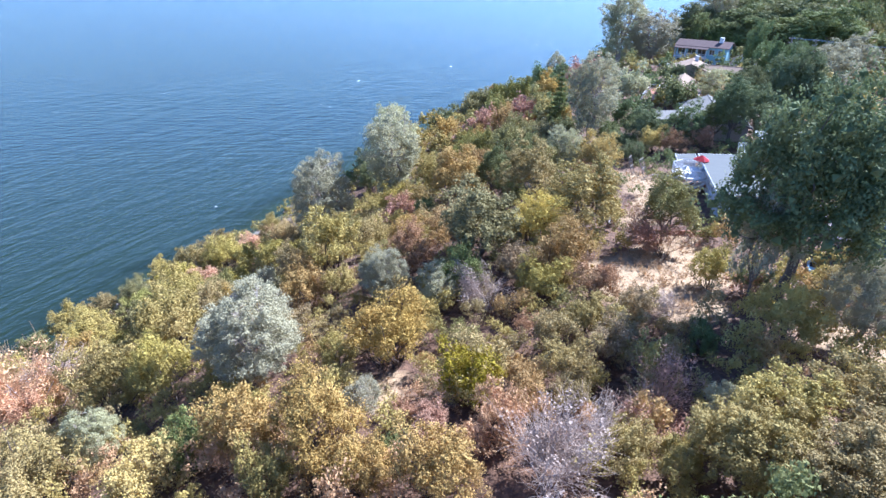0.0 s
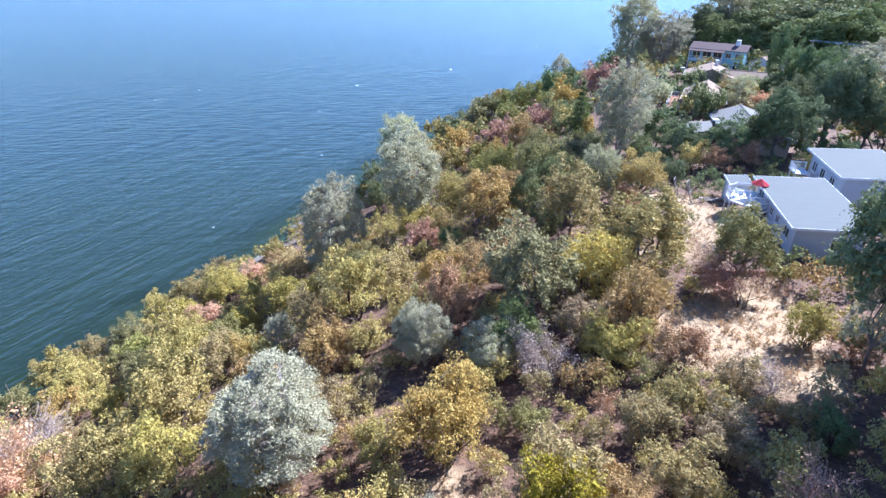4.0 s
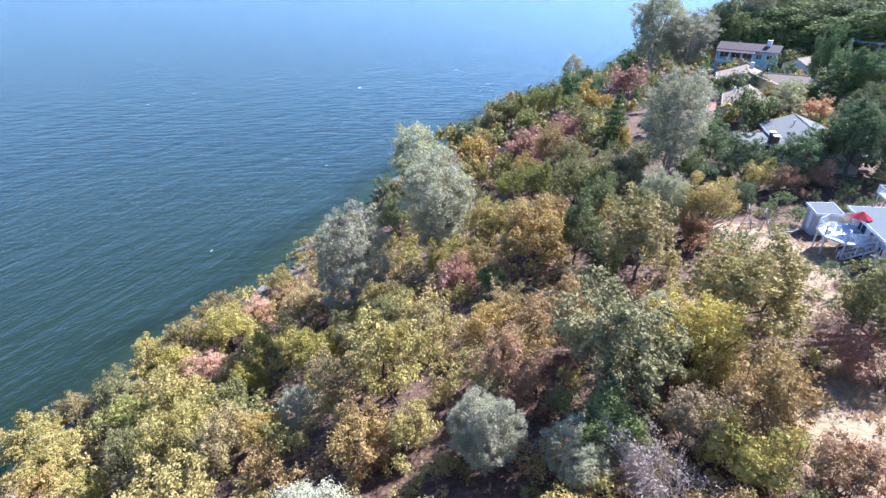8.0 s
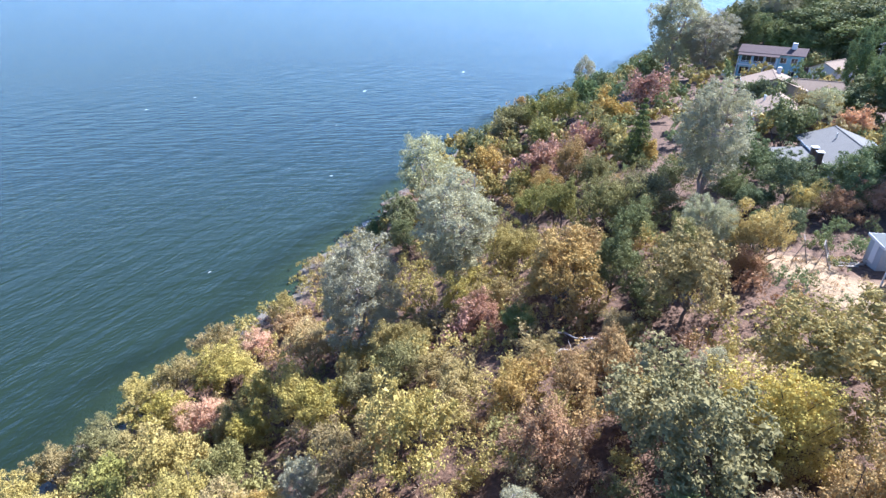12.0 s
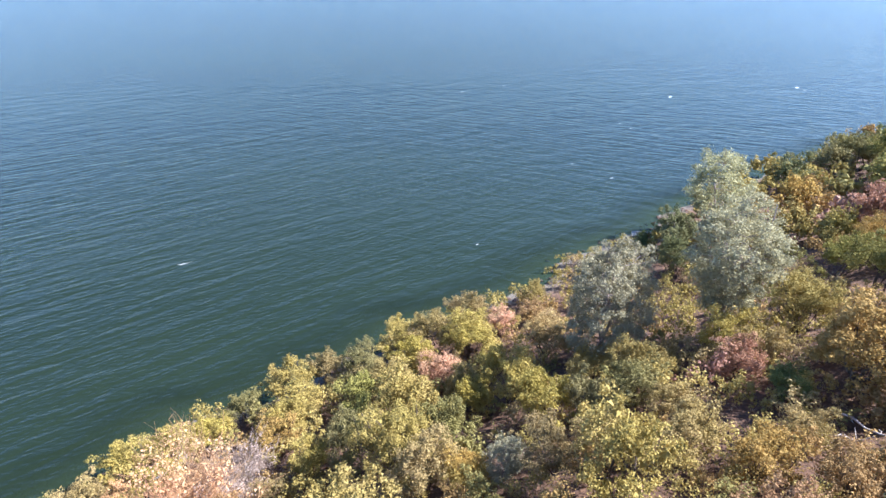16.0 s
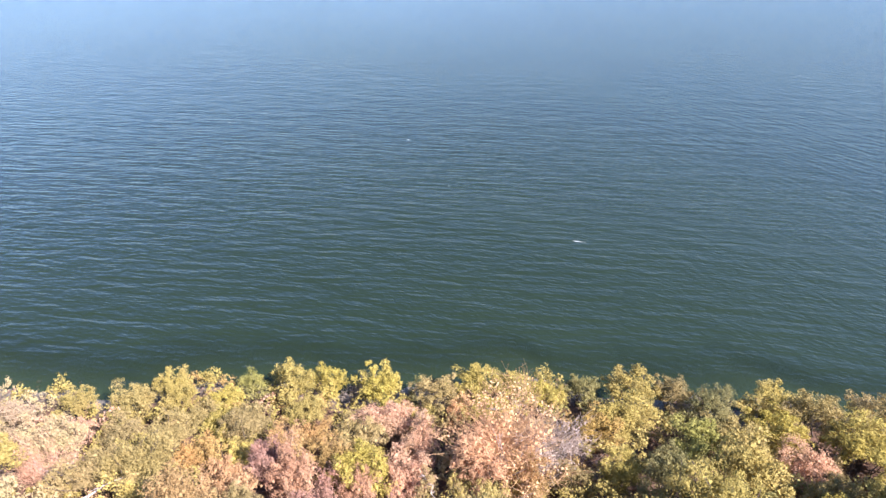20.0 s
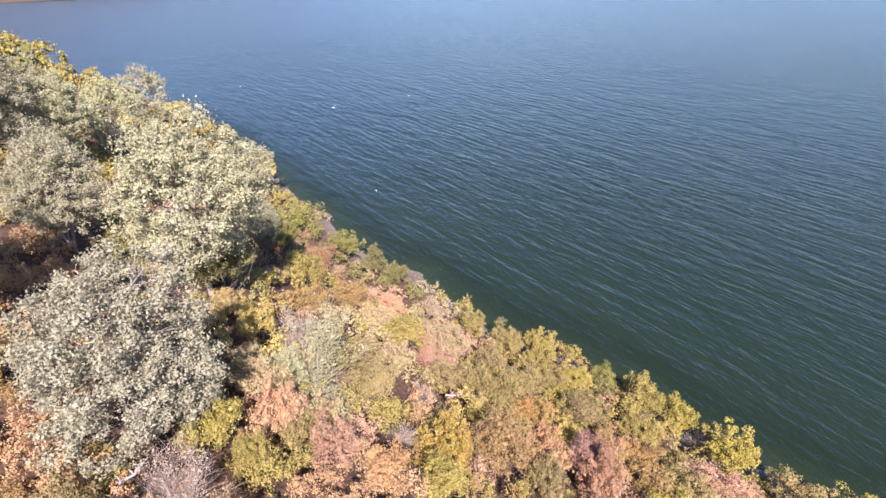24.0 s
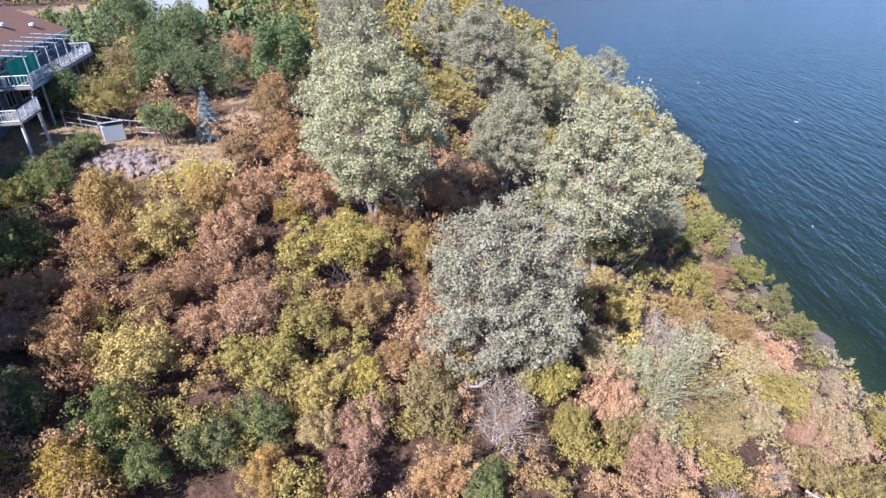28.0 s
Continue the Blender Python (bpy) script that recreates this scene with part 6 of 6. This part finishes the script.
# ---- small boat drawn up on the shore ----
bx = float(np.interp(119.0, SHORE_Y, SHORE_X)) + 2.0
BT = root_at("rowing_boat", bx, 119.0, max(ground_z(bx, 119.0), 0.1), 35, "small white rowing boat drawn up on the shore", "boat")
bm = bmesh.new()
rings = []
for i in range(9):
    u = i / 8
    w = 0.62 * (1 - 0.9 * max(u - 0.35, 0) ** 1.6 / 0.65 ** 1.6)
    rings.append([bm.verts.new(p) for p in ((3 * u - 1.5, w, 0.55), (3 * u - 1.5, w * 0.75, 0.15), (3 * u - 1.5, 0, 0.02), (3 * u - 1.5, -w * 0.75, 0.15), (3 * u - 1.5, -w, 0.55))])
for i in range(8):
    for k in range(4):
        bm.faces.new((rings[i][k], rings[i][k + 1], rings[i + 1][k + 1], rings[i + 1][k]))
bm.faces.new(rings[0])
bmesh.ops.solidify(bm, geom=bm.faces[:], thickness=0.04)
part("hull", bm, PAINT_WHITE, BT)
for xx in (-0.7, 0.3):
    part("thwart", block(0.25, 1.0, 0.04, 0.01), WOOD_GREY, BT, "", pose(xx, 0, 0.42))


# ---- stones ----
def stone_mesh():
    bm = bmesh.new()
    bmesh.ops.create_icosphere(bm, subdivisions=1, radius=0.58)
    cuts = [unit(RNG.normal(size=3)) for i in range(7)]
    k = Vector(RNG.random(3) * 9)
    for v in bm.verts:
        n = noise.noise(v.co * 2.2 + k) * 0.3 + noise.noise(v.co * 5 + k) * 0.08
        v.co *= 1 + n
        for c in cuts:
            over = v.co.dot(Vector(c)) - 0.34
            if over > 0:
                v.co -= Vector(c) * over
        v.co.z *= 0.72
    me = bpy.data.meshes.new("boulder")
    bm.to_mesh(me)
    bm.free()
    me.materials.append(STONE_PALE)
    return me


STONES = [stone_mesh() for i in range(6)]
for i in range(130):
    u, v = RNG.random(), RNG.normal()
    x, y = 0.6 + 4.6 * u + 0.7 * v, -26.4 - 1.2 * u + 1.3 * RNG.normal()
    b = new("boulder", STONES[i % 6])
    s = RNG.uniform(0.35, 1.05)
    b.matrix_basis = pose(x, y, ground_z(x, y) + 0.18 * s, *(float(a) for a in RNG.uniform(-20, 20, 2)), float(RNG.uniform(0, 360))) @ Matrix.Diagonal((s * 1.25, s, s, 1))
    tagged(b, "pinkish-grey boulder in the rock pile", "boulder", "rock pile")
pieces = []
for i in range(900):
    y = RNG.uniform(-75, 135)
    x = float(np.interp(y, SHORE_Y, SHORE_X)) + RNG.normal() * 2.0
    d = float(inland(x, y))
    if -2.6 < d < 2.0:
        s = RNG.uniform(0.2, 0.75)
        V = OCTA[0] @ np.linalg.qr(RNG.normal(size=(3, 3)))[0] * (0.5 * s) * (0.7 + 0.5 * RNG.random((6, 1))) * (1.2, 1.0, 0.7)
        pieces.append((V + (x, y, ground_z(x, y) + 0.1 * s), OCTA[1]))
tagged(new("shore_stones", mesh_of("shore_stones", pieces, STONE)), "dark stones scattered along the waterline", "stones", kind="stuff")

# ---- south yard: wire fence, tool locker, hedge ----
FN = root_at("wire_fence", 0, 0, 0, 0, "sagging wire fence on thin posts", "fence")
fa, fb = Vector((9.6, -35.6, 0)), Vector((0.6, -33.0, 0))
prev = None
for i in range(7):
    q = fa.lerp(fb, i / 6)
    g = ground_z(q.x, q.y)
    part("post", rod((q.x, q.y, g - 0.2), (q.x, q.y, g + 1.7), 0.05, 5), METAL, FN)
    if prev:
        for hh in (0.5, 1.0, 1.6):
            part("wire", rod((prev.x, prev.y, prev.z + hh), (q.x, q.y, g + hh), 0.02, 4), METAL, FN)
    prev = Vector((q.x, q.y, g))
LK = root_at("tool_locker", 5.0, -33.0, ground_z(5.0, -33.0), 20, "small grey tool locker with a sloping lid", "locker")
part("body", block(1.8, 1.2, 1.5), PAINT_GREY, LK, "", pose(0, 0, 0.75))
part("lid", slab([(-1.0, -0.75, 1.55), (1.0, -0.75, 1.55), (1.0, 0.7, 1.95), (-1.0, 0.7, 1.95)], 0.08), PAINT_WHITE, LK)
for i in range(10):
    plant("s", 10.4 - 0.44 * i, -20.6 - 1.02 * i, 2.9, 2.0, "fg" if i % 4 else "gr")


def fallen_branch(x, y, length, yaw, up=0.5):
    g = ground_z(x, y) + up
    b = root_at("fallen_branch", x, y, g, yaw, "bleached dead branch lying across the scrub", "branch", "dead branches")
    way = bent((-length / 2, 0, 0), (length / 2, 0, 0.3), 0.05, 6)
    me = mesh_of("limb", [tube(way, 0.09, 0.03, 6)], BARK_PALE, True)
    o = new("limb", me)
    o.parent = b
    for i in range(6):
        p = way[1 + i % 4]
        q = p + RNG.normal(size=3) * (0.5, 0.9, 0.35) * length * 0.22
        t = new("twig", mesh_of("twig", [tube(bent(p, q, 0.12), 0.035, 0.01, 4)], BARK_PALE, True))
        t.parent = b


for x, y, l, a, u in ((0.5, 62.0, 4.5, 20, 0.6), (2.4, 63.5, 3.5, -30, 0.5), (-18.2, 2.6, 4.0, 15, 2.2), (-34.0, 1.5, 3.6, 60, 1.8), (-45.5, 8.0, 3.0, 110, 1.5), (-48.5, 43.0, 3.2, 35, 2.0), (19.0, 56.0, 3.0, 70, 0.3), (-40.0, 33.0, 3.0, 10, 2.0)):
    fallen_branch(x, y, l, a, u)
